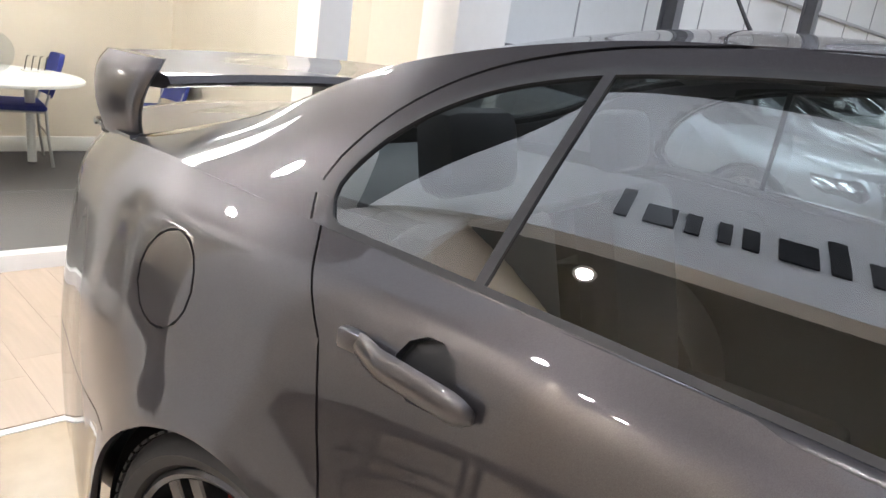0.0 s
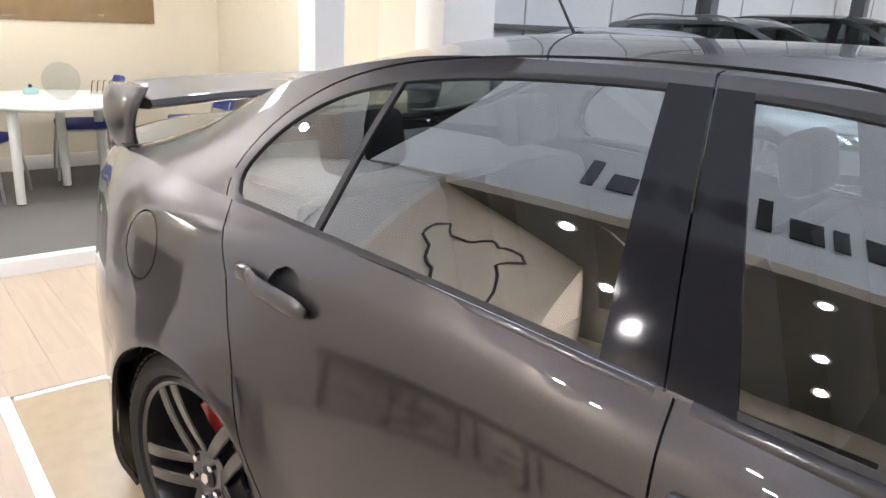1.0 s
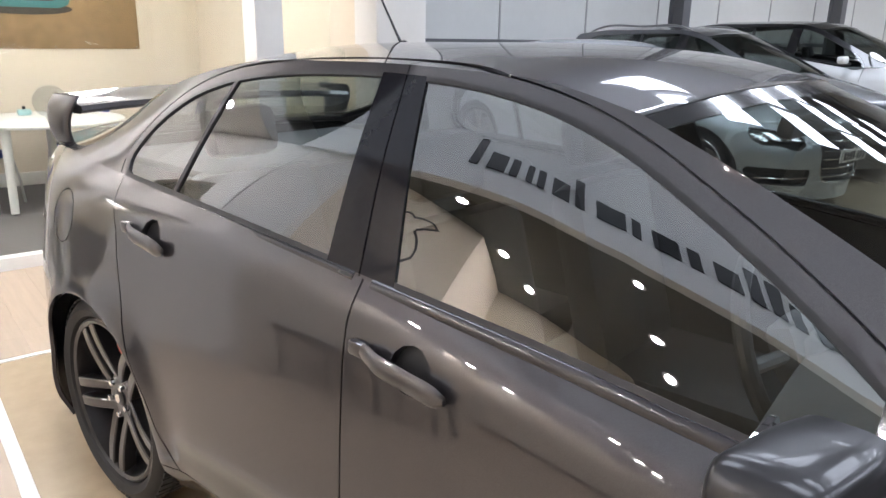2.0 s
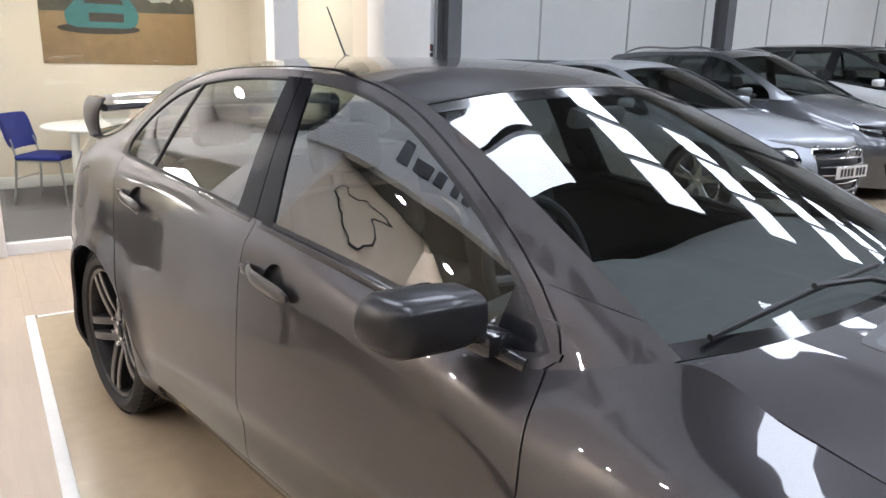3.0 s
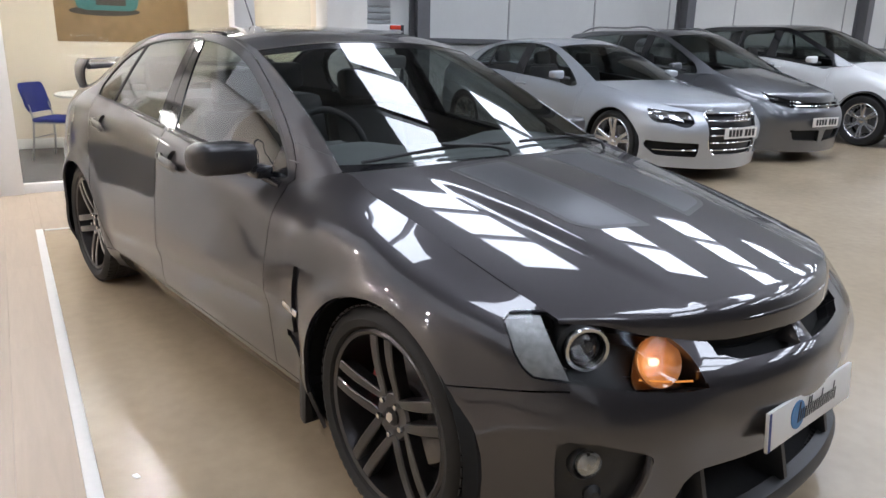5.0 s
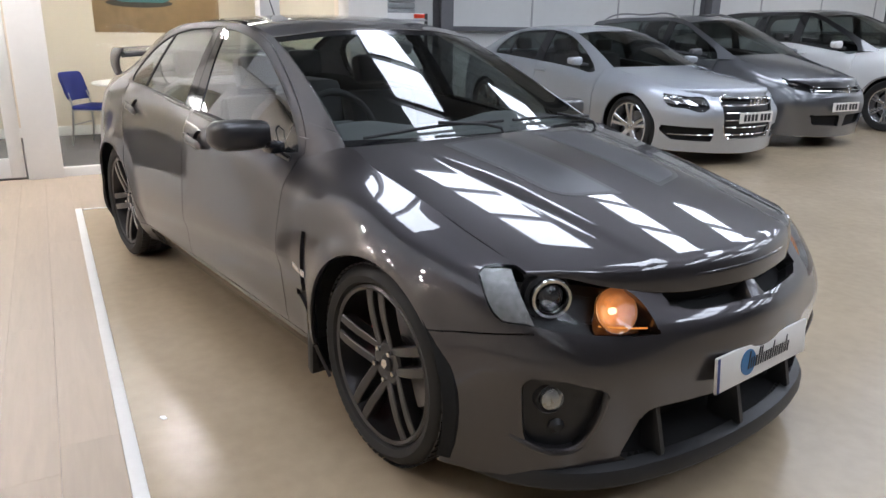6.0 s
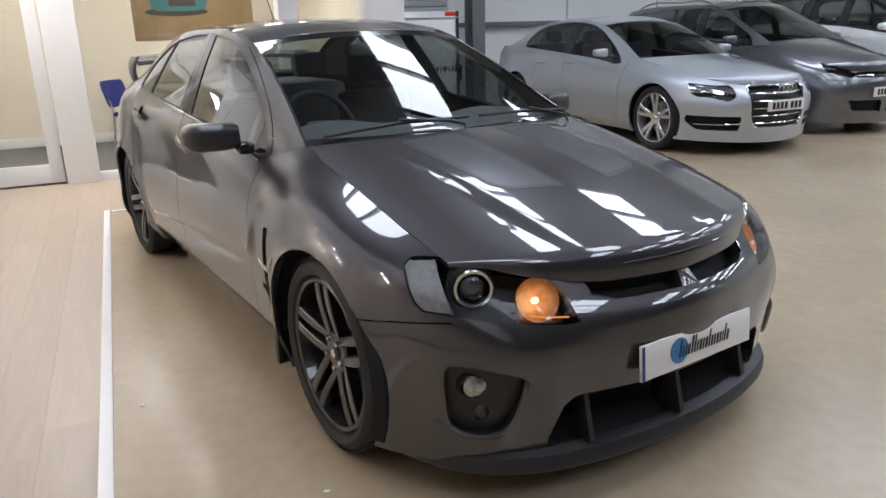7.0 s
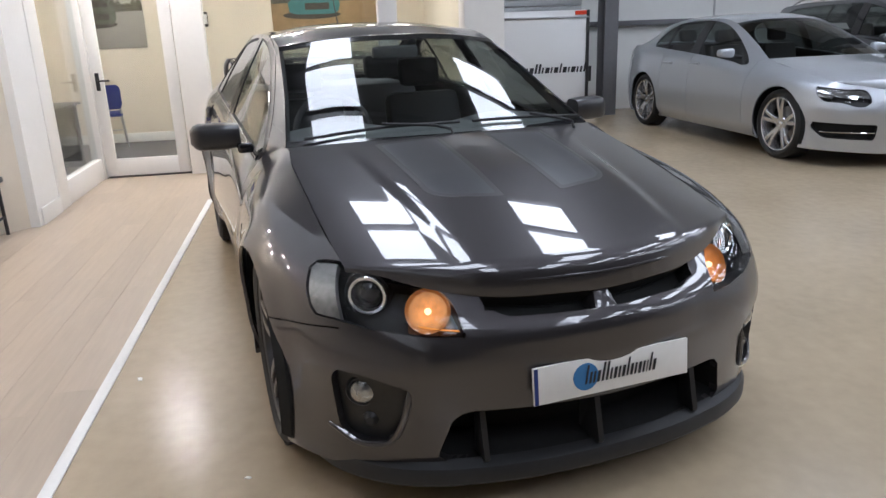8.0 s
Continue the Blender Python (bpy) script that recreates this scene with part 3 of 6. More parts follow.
def slanted_shape(name, at, w, h, stroke, lean, tall, y0, y1, parent, plane="xz"):
    """One plain slanted mark: a thin bar with a broader one beside it, or a thin bar alone."""
    def q(a, b):
        return (at + a + lean * b, b)
    high = tall or h
    pieces = [[(0, 0), (w, 0), (w, high), (0, high)]]
    if w > 2 * stroke:
        pieces = [[(0, 0), (stroke, 0), (stroke, high), (0, high)], [(stroke * 2.1, 0), (w, 0), (w, h), (stroke * 2.1, h)]]
    bm = bmesh.new()
    for piece in pieces:
        one = prism_bm([q(a, b) for a, b in piece], y0, y1, plane=plane)
        me = bpy.data.meshes.new("mark")
        one.to_mesh(me)
        one.free()
        bm.from_mesh(me)
        bpy.data.meshes.remove(me)
    return part(name, bm, INK, parent, smooth=False)


at = 0.0
for w, tall in zip((.32, .22, .32, .32, .31, .31, .085, .085, .32, .30), (1, 0, 0, 1, 0, 0, 1, 1, 0, 1)):
    slanted_shape("name_bar", at, w, 0.21, 0.075, -0.25, 0.34 if tall else 0, 0.0, 0.02, sign)
    at += w + 0.048
# outline of a race circuit on the corner wall
LOOP = [(.27, 2.30), (.28, 2.40), (.345, 2.455), (.40, 2.39), (.43, 2.40), (.52, 2.43), (.60, 2.52), (.66, 2.50), (.70, 2.53), (.80, 2.55), (.86, 2.52), (.76, 2.45), (.72, 2.40), (.79, 2.33),
        (.82, 2.22), (.74, 2.10), (.64, 2.06), (.57, 2.10), (.50, 2.12), (.45, 2.19), (.38, 2.21), (.35, 2.27), (.27, 2.30)]
loop = [p for a, b in zip(LOOP, LOOP[1:]) for p in ((a[0], a[1]), ((a[0] + b[0]) / 2 + 0.012 * math.sin(a[0] * 90), (a[1] + b[1]) / 2 + 0.012 * math.cos(a[1] * 70)))]
art = thing("wall_art", ART_WALL, "black circuit outline on a cream wall", "wall art")
part("outline", tube_bm([(px, 0.006, pz) for px, pz in loop], 0.009, 6, closed=True), INK, art)
bench = thing("waiting_bench", ROOM @ pose(1.25, -1.56, 0), "dark slim bench against the cream wall", "bench")
part("bench_top", box_bm(-0.55, 0.55, -0.15, 0.15, 0.41, 0.45, 0.006), DARK, bench)
for bu in (-0.5, -0.17, 0.17, 0.5):
    for bv in (-0.12, 0.12):
        part("leg", tube_bm([(bu, bv, 0.41), (bu * 1.02, bv, 0.0)], 0.014, 8), DARK, bench)
for bv in (-0.12, 0.12):
    part("stretcher", tube_bm([(-0.5, bv, 0.14), (0.5, bv, 0.14)], 0.011, 8), DARK, bench)
room_box("baseboard_near", 1.4, 16.0, -2.90, -2.88, 0.0, 0.11, DARK, 0.003)
screen = thing("wall_screen", ROOM @ pose(2.95, -2.90, 2.42), "black flat screen on the wall, switched off", "screen")
part("panel", box_bm(-0.42, 0.42, 0.01, 0.06, -0.20, 0.20, 0.006), GLOSS_BLACK, screen)
part("bracket", box_bm(-0.1, 0.1, 0.0, 0.012, -0.1, 0.1), DARK, screen)
plaque = thing("wall_plaque", ROOM @ pose(2.06, -2.90, 2.47), "small dark blue plaque on the wall", "sign")
part("plate", box_bm(-0.14, 0.14, 0.0, 0.012, -0.06, 0.06, 0.003), NAVY_INK, plaque)
part("disc", revolve_bm([(0.0, -0.002), (0.035, -0.002), (0.035, 0.0)], 20), BLUE_INK, plaque).matrix_basis = pose(0, 0.012, 0, 0, 0, 180)
# small pale chips lying on the resin floor
CHIP = plain("pale_chip", (0.72, 0.68, 0.6), 0.6, grain=0.1)
for cu, cv, size, turn in ((3.648, 0.125, 0.016, 25), (4.52, 0.646, 0.012, 70)):
    chip = part("floor_chip", prism_bm(rounded_outline([(-1.0 * size, -0.5 * size), (0.7 * size, -0.6 * size), (1.1 * size, 0.3 * size), (-0.6 * size, 0.6 * size)], 0.3 * size), 0.0, 0.003, plane="xy"), CHIP)
    chip.matrix_basis = ROOM @ pose(cu, cv, 0.0, 0, 0, turn)
    tagged(chip, "tiny pale chip of litter lying on the floor", "litter", "floor chips")


# ---- the dark grey saloon ----
def right(rows):
    return np.array([(x, -y, z) for x, y, z in rows], float)


def loop(rows):
    """A guide line from the rear's middle along the right flank to the nose, and back on the left."""
    a = right(rows)
    b = a[:-1][::-1].copy()
    b[:, 1] *= -1
    return np.concatenate([a, b])


def wheel(parent, x, y, side, radius, rim_r, spokes, alloy, width=0.25, caliper=None, tread=True, bolts=True, apart=0.0):
    """A road wheel with tyre, rim, brake disc and caliper; side -1 faces -y."""
    hub = new("wheel")
    hub.parent = parent
    hub.matrix_basis = pose(x, y, radius) @ (pose(0, 0, 0) if side < 0 else pose(0, 0, 0, 0, 0, 180))
    w = width
    tw = [(rim_r + 0.004, 0.030), (rim_r + 0.018, 0.004), (rim_r + 0.04, -0.006), (radius - 0.022, 0.002), (radius - 0.006, 0.018), (radius, 0.040)]
    if tread:
        for k in range(4):
            a = 0.04 + (w - 0.08) * (k + 0.5) / 4
            tw += [(radius, a - 0.005), (radius - 0.007, a - 0.004), (radius - 0.007, a + 0.004), (radius, a + 0.005)]
    tw += [(radius, w - 0.04), (radius - 0.006, w - 0.018), (radius - 0.022, w), (rim_r + 0.01, w), (rim_r + 0.004, w - 0.03)]
    tyre = part("tyre", revolve_bm(tw, 72, closed=True), RUBBER, hub)
    if tread:
        bm = bmesh.new()
        for k in range(64):
            t = 2 * math.pi * k / 64
            for a0, a1, tip in ((0.012, 0.058, -0.006), (w - 0.058, w - 0.012, -0.006), (0.066, 0.11, 0.0), (w - 0.11, w - 0.066, 0.0)):
                add_box(bm, radius - 0.004, radius + 0.0025 + tip * 0.2, a0, a1, -0.0115, 0.0115, 0, Matrix.Rotation(t, 4, "Y"))
        tagged(part("tread", bm, RUBBER, tyre, smooth=False), kind="stuff")
    barrel = [(rim_r + 0.006, 0.028), (rim_r + 0.008, 0.014), (rim_r, 0.008), (rim_r - 0.01, 0.014), (rim_r - 0.016, 0.04), (rim_r - 0.03, 0.09), (rim_r - 0.03, w - 0.03), (rim_r, w - 0.02)]
    rim = part("rim", revolve_bm(barrel, 72), alloy, hub)
    bm = bmesh.new()
    for ang, a_in, a_out, w_in, w_out in spokes:
        n = 8
        rows = []
        for i in range(n + 1):
            s = i / n
            r = 0.045 + (rim_r - 0.012 - 0.045) * s
            t = radians(ang + a_in + (a_out - a_in) * s)
            if apart:
                t = radians(ang) + math.copysign(math.asin(min(0.8, apart / r)), a_in)
            wd = w_in + (w_out - w_in) * s
            yy = 0.048 - 0.030 * math.sin(s * math.pi * 0.55) - 0.004 * s
            d = Vector((math.cos(t), 0, math.sin(t)))
            e = Vector((-math.sin(t), 0, math.cos(t)))
            c = d * r
            rows.append([bm.verts.new(c + e * (wd * k) + Vector((0, yy + h, 0))) for k, h in ((-0.5, 0.004), (-0.38, 0.0), (0.38, 0.0), (0.5, 0.004), (0.42, 0.045), (-0.42, 0.045))])
        for i in range(n):
            for k in range(6):
                bm.faces.new((rows[i][k], rows[i][(k + 1) % 6], rows[i + 1][(k + 1) % 6], rows[i + 1][k]))
        bm.faces.new(rows[0][::-1])
        bm.faces.new(rows[-1])
    part("spokes", bm, alloy, rim, sharp=30)
    part("hub_centre", revolve_bm([(0.0, 0.05), (0.028, 0.05), (0.03, 0.046), (0.07, 0.044), (0.078, 0.052), (0.078, 0.1), (0.0, 0.1)], 32), alloy, rim)
    cap = part("hub_cap", revolve_bm([(0.0, 0.036), (0.02, 0.037), (0.029, 0.041), (0.031, 0.05)], 28), DARK if bolts else CHROME, rim)
    if bolts:
        part("badge", prism_bm([(-0.016, -0.012), (0.002, -0.018), (0.016, -0.002), (0.012, 0.016), (-0.006, 0.014), (-0.014, 0.004)], 0.033, 0.037), CHROME, cap)
        for k in range(5):
            t = radians(72 * k + 54)
            part("wheel_nut", revolve_bm([(0.0, 0.028), (0.009, 0.028), (0.0105, 0.031), (0.0105, 0.05)], 6), CHROME, rim).matrix_basis = pose(0.056 * math.cos(t), 0, 0.056 * math.sin(t))
    part("brake_disc", revolve_bm([(0.0, 0.12), (0.075, 0.12), (0.08, 0.13), (0.176, 0.13), (0.176, 0.158), (0.0, 0.158)], 48), STEEL, hub)
    if caliper is not None:
        bm = bmesh.new()
        n = 10
        ring = []
        for i in range(n + 1):
            t = radians(caliper - 17 + 34 * i / n)
            d = Vector((math.cos(t), 0, math.sin(t)))
            ri = 0.100 + (0.012 if i in (0, n) else 0)
            ro = 0.180 - (0.012 if i in (0, n) else 0)
            ring.append([bm.verts.new(d * ri + Vector((0, 0.095, 0))), bm.verts.new(d * ro + Vector((0, 0.095, 0))), bm.verts.new(d * (ro + 0.008) + Vector((0, 0.105, 0))), bm.verts.new(d * (ro + 0.008) + Vector((0, 0.18, 0))), bm.verts.new(d * ri + Vector((0, 0.18, 0)))])
        for i in range(n):
            for k in range(5):
                bm.faces.new((ring[i][k], ring[i][(k + 1) % 5], ring[i + 1][(k + 1) % 5], ring[i + 1][k]))
        bm.faces.new(ring[0][::-1])
        bm.faces.new(ring[-1])
        part("brake_caliper", bm, RED, hub, "red painted brake caliper")
    part("back_plate", revolve_bm([(0.0, 0.2), (rim_r - 0.035, 0.2)], 32), LINER, hub)
    return hub


def wheel_well(parent, x, side, r, y_out, centre_z, depth=0.34):
    """The dark inside of a wheel arch."""
    bm = bmesh.new()
    rings = []
    n = 28
    for i in range(n + 1):
        t = radians(-22 + 224 * i / n)
        c, s = math.cos(t), math.sin(t)
        rings.append([bm.verts.new((x + rr * c, side * yy, centre_z + rr * s)) for rr, yy in ((r + 0.004, y_out - 0.012), (r + 0.03, y_out - 0.04), (r + 0.03, y_out - depth), (0.02, y_out - depth))])
    for i in range(n):
        for k in range(3):
            bm.faces.new((rings[i][k], rings[i][k + 1], rings[i + 1][k + 1], rings[i + 1][k]))
    return part("wheel_well", bm, LINER, parent)


# Guide lines of the body: x, half width, height; rear middle, round the right rear corner, along the flank, round to the nose.
BODY_TOP = [(-1.0, 0, 1.085), (-0.99, 0.42, 1.075), (-0.86, 0.6, 1.065), (-0.66, 0.685, 1.08), (-0.38, 0.745, 1.092), (0, 0.785, 1.084), (0.38, 0.8, 1.062), (1.2, 0.803, 1.008), (2.0, 0.79, 0.927), (2.17, 0.783, 0.911), (2.29, 0.752, 0.945), (2.41, 0.704, 0.985), (2.62, 0.705, 0.943), (2.92, 0.708, 0.882), (3.2, 0.705, 0.812), (3.315, 0.696, 0.783), (3.385, 0.69, 0.764), (3.52, 0.52, 0.726), (3.612, 0.335, 0.692), (3.672, 0, 0.684)]
BODY_SHOULDER = [(-1.06, 0, 1.03), (-1.03, 0.42, 1.02), (-0.89, 0.635, 1.0), (-0.67, 0.735, 1.0), (-0.38, 0.822, 1.01), (0, 0.856, 1.005), (0.38, 0.852, 0.985), (1.2, 0.85, 0.94), (2.0, 0.852, 0.862), (2.22, 0.846, 0.838), (2.31, 0.834, 0.846), (2.4, 0.828, 0.862), (2.62, 0.825, 0.872), (2.92, 0.832, 0.832), (3.2, 0.822, 0.758), (3.3436, 0.7821, 0.7201), (3.42, 0.742, 0.7), (3.555, 0.585, 0.665), (3.672, 0.335, 0.63), (3.732, 0, 0.63)]
BODY_WAIST = [(-1.1, 0, 0.8), (-1.06, 0.43, 0.8), (-0.92, 0.66, 0.78), (-0.69, 0.775, 0.77), (-0.38, 0.885, 0.765), (0, 0.916, 0.755), (0.38, 0.898, 0.75), (1.2, 0.888, 0.73), (2.0, 0.892, 0.69), (2.22, 0.896, 0.69), (2.31, 0.899, 0.695), (2.4, 0.902, 0.7), (2.62, 0.908, 0.72), (2.92, 0.912, 0.715), (3.2, 0.885, 0.63), (3.3489, 0.8404, 0.5956), (3.434, 0.8, 0.58), (3.593, 0.634, 0.56), (3.703, 0.335, 0.545), (3.753, 0.0, 0.54)]
BODY_LOW = [(-1.1, 0, 0.45), (-1.06, 0.44, 0.45), (-0.93, 0.67, 0.44), (-0.7, 0.785, 0.43), (-0.38, 0.895, 0.42), (0, 0.922, 0.42), (0.38, 0.905, 0.42), (1.2, 0.892, 0.42), (2.0, 0.898, 0.4), (2.22, 0.9, 0.4), (2.31, 0.9025, 0.4), (2.4, 0.905, 0.4), (2.62, 0.912, 0.4), (2.92, 0.918, 0.4), (3.2, 0.89, 0.395), (3.3488, 0.8455, 0.3919), (3.427, 0.8035, 0.39), (3.579, 0.652, 0.385), (3.694, 0.345, 0.395), (3.739, 0.0, 0.395)]
BODY_SKIRT = [(-1.06, 0, 0.26), (-1.03, 0.44, 0.26), (-0.91, 0.66, 0.26), (-0.69, 0.775, 0.26), (-0.38, 0.895, 0.26), (0, 0.9, 0.26), (0.38, 0.88, 0.265), (1.2, 0.875, 0.27), (2.0, 0.878, 0.265), (2.22, 0.88, 0.265), (2.31, 0.8815, 0.265), (2.4, 0.883, 0.265), (2.62, 0.9, 0.265), (2.92, 0.905, 0.265), (3.2, 0.885, 0.265), (3.3492, 0.8466, 0.2626), (3.417, 0.8035, 0.26), (3.549, 0.662, 0.25), (3.674, 0.35, 0.235), (3.719, 0.0, 0.23)]
BODY_BOTTOM = [(-0.98, 0, 0.2), (-0.97, 0.48, 0.2), (-0.86, 0.64, 0.19), (-0.67, 0.755, 0.17), (-0.38, 0.86, 0.17), (0, 0.86, 0.17), (0.38, 0.812, 0.165), (1.2, 0.812, 0.165), (2.0, 0.812, 0.165), (2.22, 0.812, 0.165), (2.31, 0.8145, 0.165), (2.4, 0.817, 0.165), (2.62, 0.875, 0.165), (2.92, 0.885, 0.165), (3.2, 0.88, 0.165), (3.3426, 0.8448, 0.1654), (3.405, 0.8025, 0.165), (3.535, 0.665, 0.16), (3.66, 0.36, 0.145), (3.705, 0.0, 0.14)]
# Guide lines of the cabin: window sill, roof gutter and windscreen edge, roof quarter, middle.
CABIN = [
    right([(-0.620, .685, 1.080), (-0.335, .755, 1.090), (0.000, .788, 1.081), (0.300, .80, 1.064), (0.752, .803, 1.036), (1.155, .803, 1.008), (1.527, .800, .975), (1.735, .796, .955), (1.942, .791, .933), (2.169, .783, .911), (2.290, .752, .945), (2.410, .703, .985)]),
    right([(-0.602, .60, 1.100), (-0.306, .612, 1.186), (0.030, .59, 1.330), (0.370, .575, 1.405), (0.802, .57, 1.428), (1.155, .57, 1.425), (1.431, .568, 1.405), (1.601, .570, 1.365), (1.849, .600, 1.265), (2.138, .642, 1.130), (2.280, .668, 1.060), (2.420, .695, .990)]),
    right([(-0.640, .35, 1.105), (-0.335, .35, 1.197), (0.000, .34, 1.355), (0.350, .33, 1.44), (0.802, .32, 1.462), (1.155, .32, 1.462), (1.452, .32, 1.440), (1.647, .33, 1.395), (1.921, .35, 1.275), (2.220, .375, 1.135), (2.370, .388, 1.063), (2.520, .40, .990)]),
    right([(-0.650, 0, 1.108), (-0.344, 0, 1.203), (-0.010, 0, 1.363), (0.350, 0, 1.452), (0.802, 0, 1.473), (1.155, 0, 1.474), (1.474, 0, 1.450), (1.673, 0, 1.405), (1.952, 0, 1.280), (2.260, 0, 1.135), (2.410, 0, 1.062), (2.560, 0, .988)]),
]
def hood_line(w):
    """One lengthwise line of the bonnet, w from 0 (middle) to 1 (edge)."""
    rows = []
    dx, dz = np.interp(w, [0, .5, .75, .9, 1], [.045, .036, .026, .014, .012]), np.interp(w, [0, .5, .75, .9, 1], [.102, .092, .052, .020, .014])
    for t in (0, .2, .4, .6, .8, .93, 1, 1.01, 1.02, 1.03):
        u = min(t, 1.0)
        xe, ye, ze = 2.425 + 0.955 * u, 0.7005 + 0.014 * u - 0.022 * u ** 3, 0.986 - 0.190 * u - 0.030 * u * u
        xc, zc = 2.56 + 1.075 * u, 1.005 - 0.166 * u - 0.052 * u * u
        x, z = xc + (xe - xc) * w ** 2.2, zc + (ze - zc) * w ** 2.2
        drop = max(0.0, t - 1.0) / 0.03
        rows.append((x + dx * math.sin(drop * math.pi / 2), w * ye, z - dz * (1 - math.cos(drop * math.pi / 2))))
    return rows


HOOD = [right(hood_line(w)) for w in (1, .9, .75, .6, .45, .3, .15, 0)]
ARCH_R, ARCH_F, ARCH_Z = 0.372, 0.380, 0.345
WHEELBASE = 2.915


def rear_seam(z):
    return np.interp(z, [0.28, 0.488, 0.60, 0.706, 0.82, 0.94, 1.09], [0.45, 0.362, 0.285, 0.235, 0.20, 0.168, 0.06])


def front_seam(z):
    return np.interp(z, [0.25, 0.56, 0.75, 0.90, 1.0], [2.285, 2.262, 2.230, 2.198, 2.172])


DLO = [(0.085, 1.078), (0.048, 1.122), (0.072, 1.196), (0.128, 1.258), (0.218, 1.314), (0.35, 1.358), (0.56, 1.391), (0.81, 1.407), (1.05, 1.408), (1.26, 1.395), (1.43, 1.365), (1.58, 1.316), (1.735, 1.242), (1.895, 1.155), (2.03, 1.070), (2.13, 0.995), (2.185, 0.935), (2.15, 0.925), (1.9, 0.950), (1.6, 0.982), (1.17, 1.014), (0.75, 1.042), (0.35, 1.066)]
HEADLIGHT = [(2.500, .757), (2.522, .725), (2.560, .672), (2.592, .648), (2.69, .640), (2.80, .632), (2.90, .621), (3.05, .611), (3.19, .602), (3.234, .604), (3.205, .645), (3.15, .688), (3.07, .722), (2.98, .747), (2.85, .772), (2.70, .774), (2.58, .771), (2.52, .765)]
FOG = rounded_outline([(2.700, .500), (2.86, .495), (3.055, .455), (3.04, .405), (2.945, .272), (2.86, .258), (2.72, .280), (2.705, .38)], .05, 6)


def offset_outline(P, d):
    P = np.asarray(P, float)
    t = np.roll(P, -1, axis=0) - np.roll(P, 1, axis=0)
    n = np.stack([t[:, 1], -t[:, 0]], 1)
    n /= np.linalg.norm(n, axis=1)[:, None]
    area = 0.5 * np.sum(P[:, 0] * np.roll(P[:, 1], -1) - np.roll(P[:, 0], -1) * P[:, 1])
    return P + n * d * (1 if area > 0 else -1)


def dense(outline, n=6):
    P = np.asarray(outline, float)
    P = np.concatenate([P, P[:1]])
    return [tuple(map(float, q)) for q in curve(P, n * len(outline))[:-1]]


saloon = thing("saloon_car", pose(0, 0, 0), "dark grey four-door sports saloon with rear wing on display", "car")

# body sheet
V, F = sheet(np.stack([loop(r) for r in (BODY_BOTTOM, BODY_SKIRT, BODY_LOW, BODY_WAIST, BODY_SHOULDER, BODY_TOP)]), 0.024)
# flared arches and the crease along the doors
for cx, cr in ((0.0, ARCH_R), (WHEELBASE, ARCH_F)):
    d = np.hypot(V[:, 0] - cx, V[:, 2] - ARCH_Z)
    swell = 0.021 * np.exp(-(((d - cr) / 0.055) ** 2)) * (np.abs(V[:, 1]) > 0.6)
    V[:, 1] += np.sign(V[:, 1]) * swell
off = V[:, 2] - (0.372 + 0.088 * V[:, 0])
ends = np.clip((V[:, 0] - 0.30) / 0.25, 0, 1) * np.clip((2.36 - V[:, 0]) / 0.08, 0, 1)
crease = np.where(off > 0, np.exp(-((off / 0.12) ** 2)), np.exp(-((off / 0.028) ** 2))) * ends
V[:, 1] += np.sign(V[:, 1]) * 0.013 * crease


def arch(cx, cr):
    return lambda A: np.hypot(A[:, 0] - cx, A[:, 2] - ARCH_Z) - cr


def p_of(A):
    return A[:, 0] - np.abs(A[:, 1])


HEADLIGHT_FINE, FOG_FINE, DLO_FINE = dense(HEADLIGHT), FOG, dense(DLO)
GRILLE = rounded_outline([(-.365, .715), (.365, .715), (.350, .668), (.295, .645), (-.295, .645), (-.350, .668)], .012)
INTAKE = rounded_outline([(-.43, .375), (.43, .375), (.465, .355), (.505, .222), (.49, .203), (.2, .188), (-.2, .188), (-.49, .203), (-.505, .222), (-.465, .355)], .012)
VENT = rounded_outline([(2.450, .695), (2.488, .708), (2.499, .415), (2.482, .402), (2.405, .455), (2.445, .480)], .009)


def front_only(A, g):
    return np.where(A[:, 0] > 3.2, g, -1.0)


g_head = lambda A: np.where((A[:, 0] > 3.1), inside(HEADLIGHT_FINE, p_of(A), A[:, 2]), -1.0)
g_fog = lambda A: np.where(A[:, 0] > 3.2, inside(FOG_FINE, p_of(A), A[:, 2]), -1.0)
g_grille = lambda A: front_only(A, inside(GRILLE, A[:, 1], A[:, 2]))
g_intake = lambda A: front_only(A, inside(INTAKE, A[:, 1], A[:, 2]))
g_vent = lambda A: np.where((A[:, 0] > 2) & (A[:, 0] < 2.8), inside(VENT, A[:, 0], A[:, 2]), -1.0)
g_flap = lambda A: 0.082 - np.hypot((A[:, 0] + 0.205), A[:, 2] - 0.922)
CUPS = ((0.345, 0.957, 0.050), (1.325, 0.889, 0.052))
g_cup = lambda A: np.max([r - np.hypot(A[:, 0] - cx, (A[:, 2] - cz) * 1.12) for cx, cz, r in CUPS], axis=0)
g_rs = lambda A: A[:, 0] - rear_seam(A[:, 2])
g_bs = lambda A: A[:, 0] - 1.142 + 0.06 * (A[:, 2] - 0.9)
g_fs = lambda A: A[:, 0] - front_seam(A[:, 2])
g_sill = lambda A: A[:, 2] - 0.290
g_bumper = lambda A: A[:, 2] - np.interp(A[:, 0], [3.1, 3.25, 3.46, 3.6], [0.572, 0.588, 0.618, 0.62])
g_rear_bumper = lambda A: A[:, 2] - 0.60
g_nose = lambda A: p_of(A) - 2.74
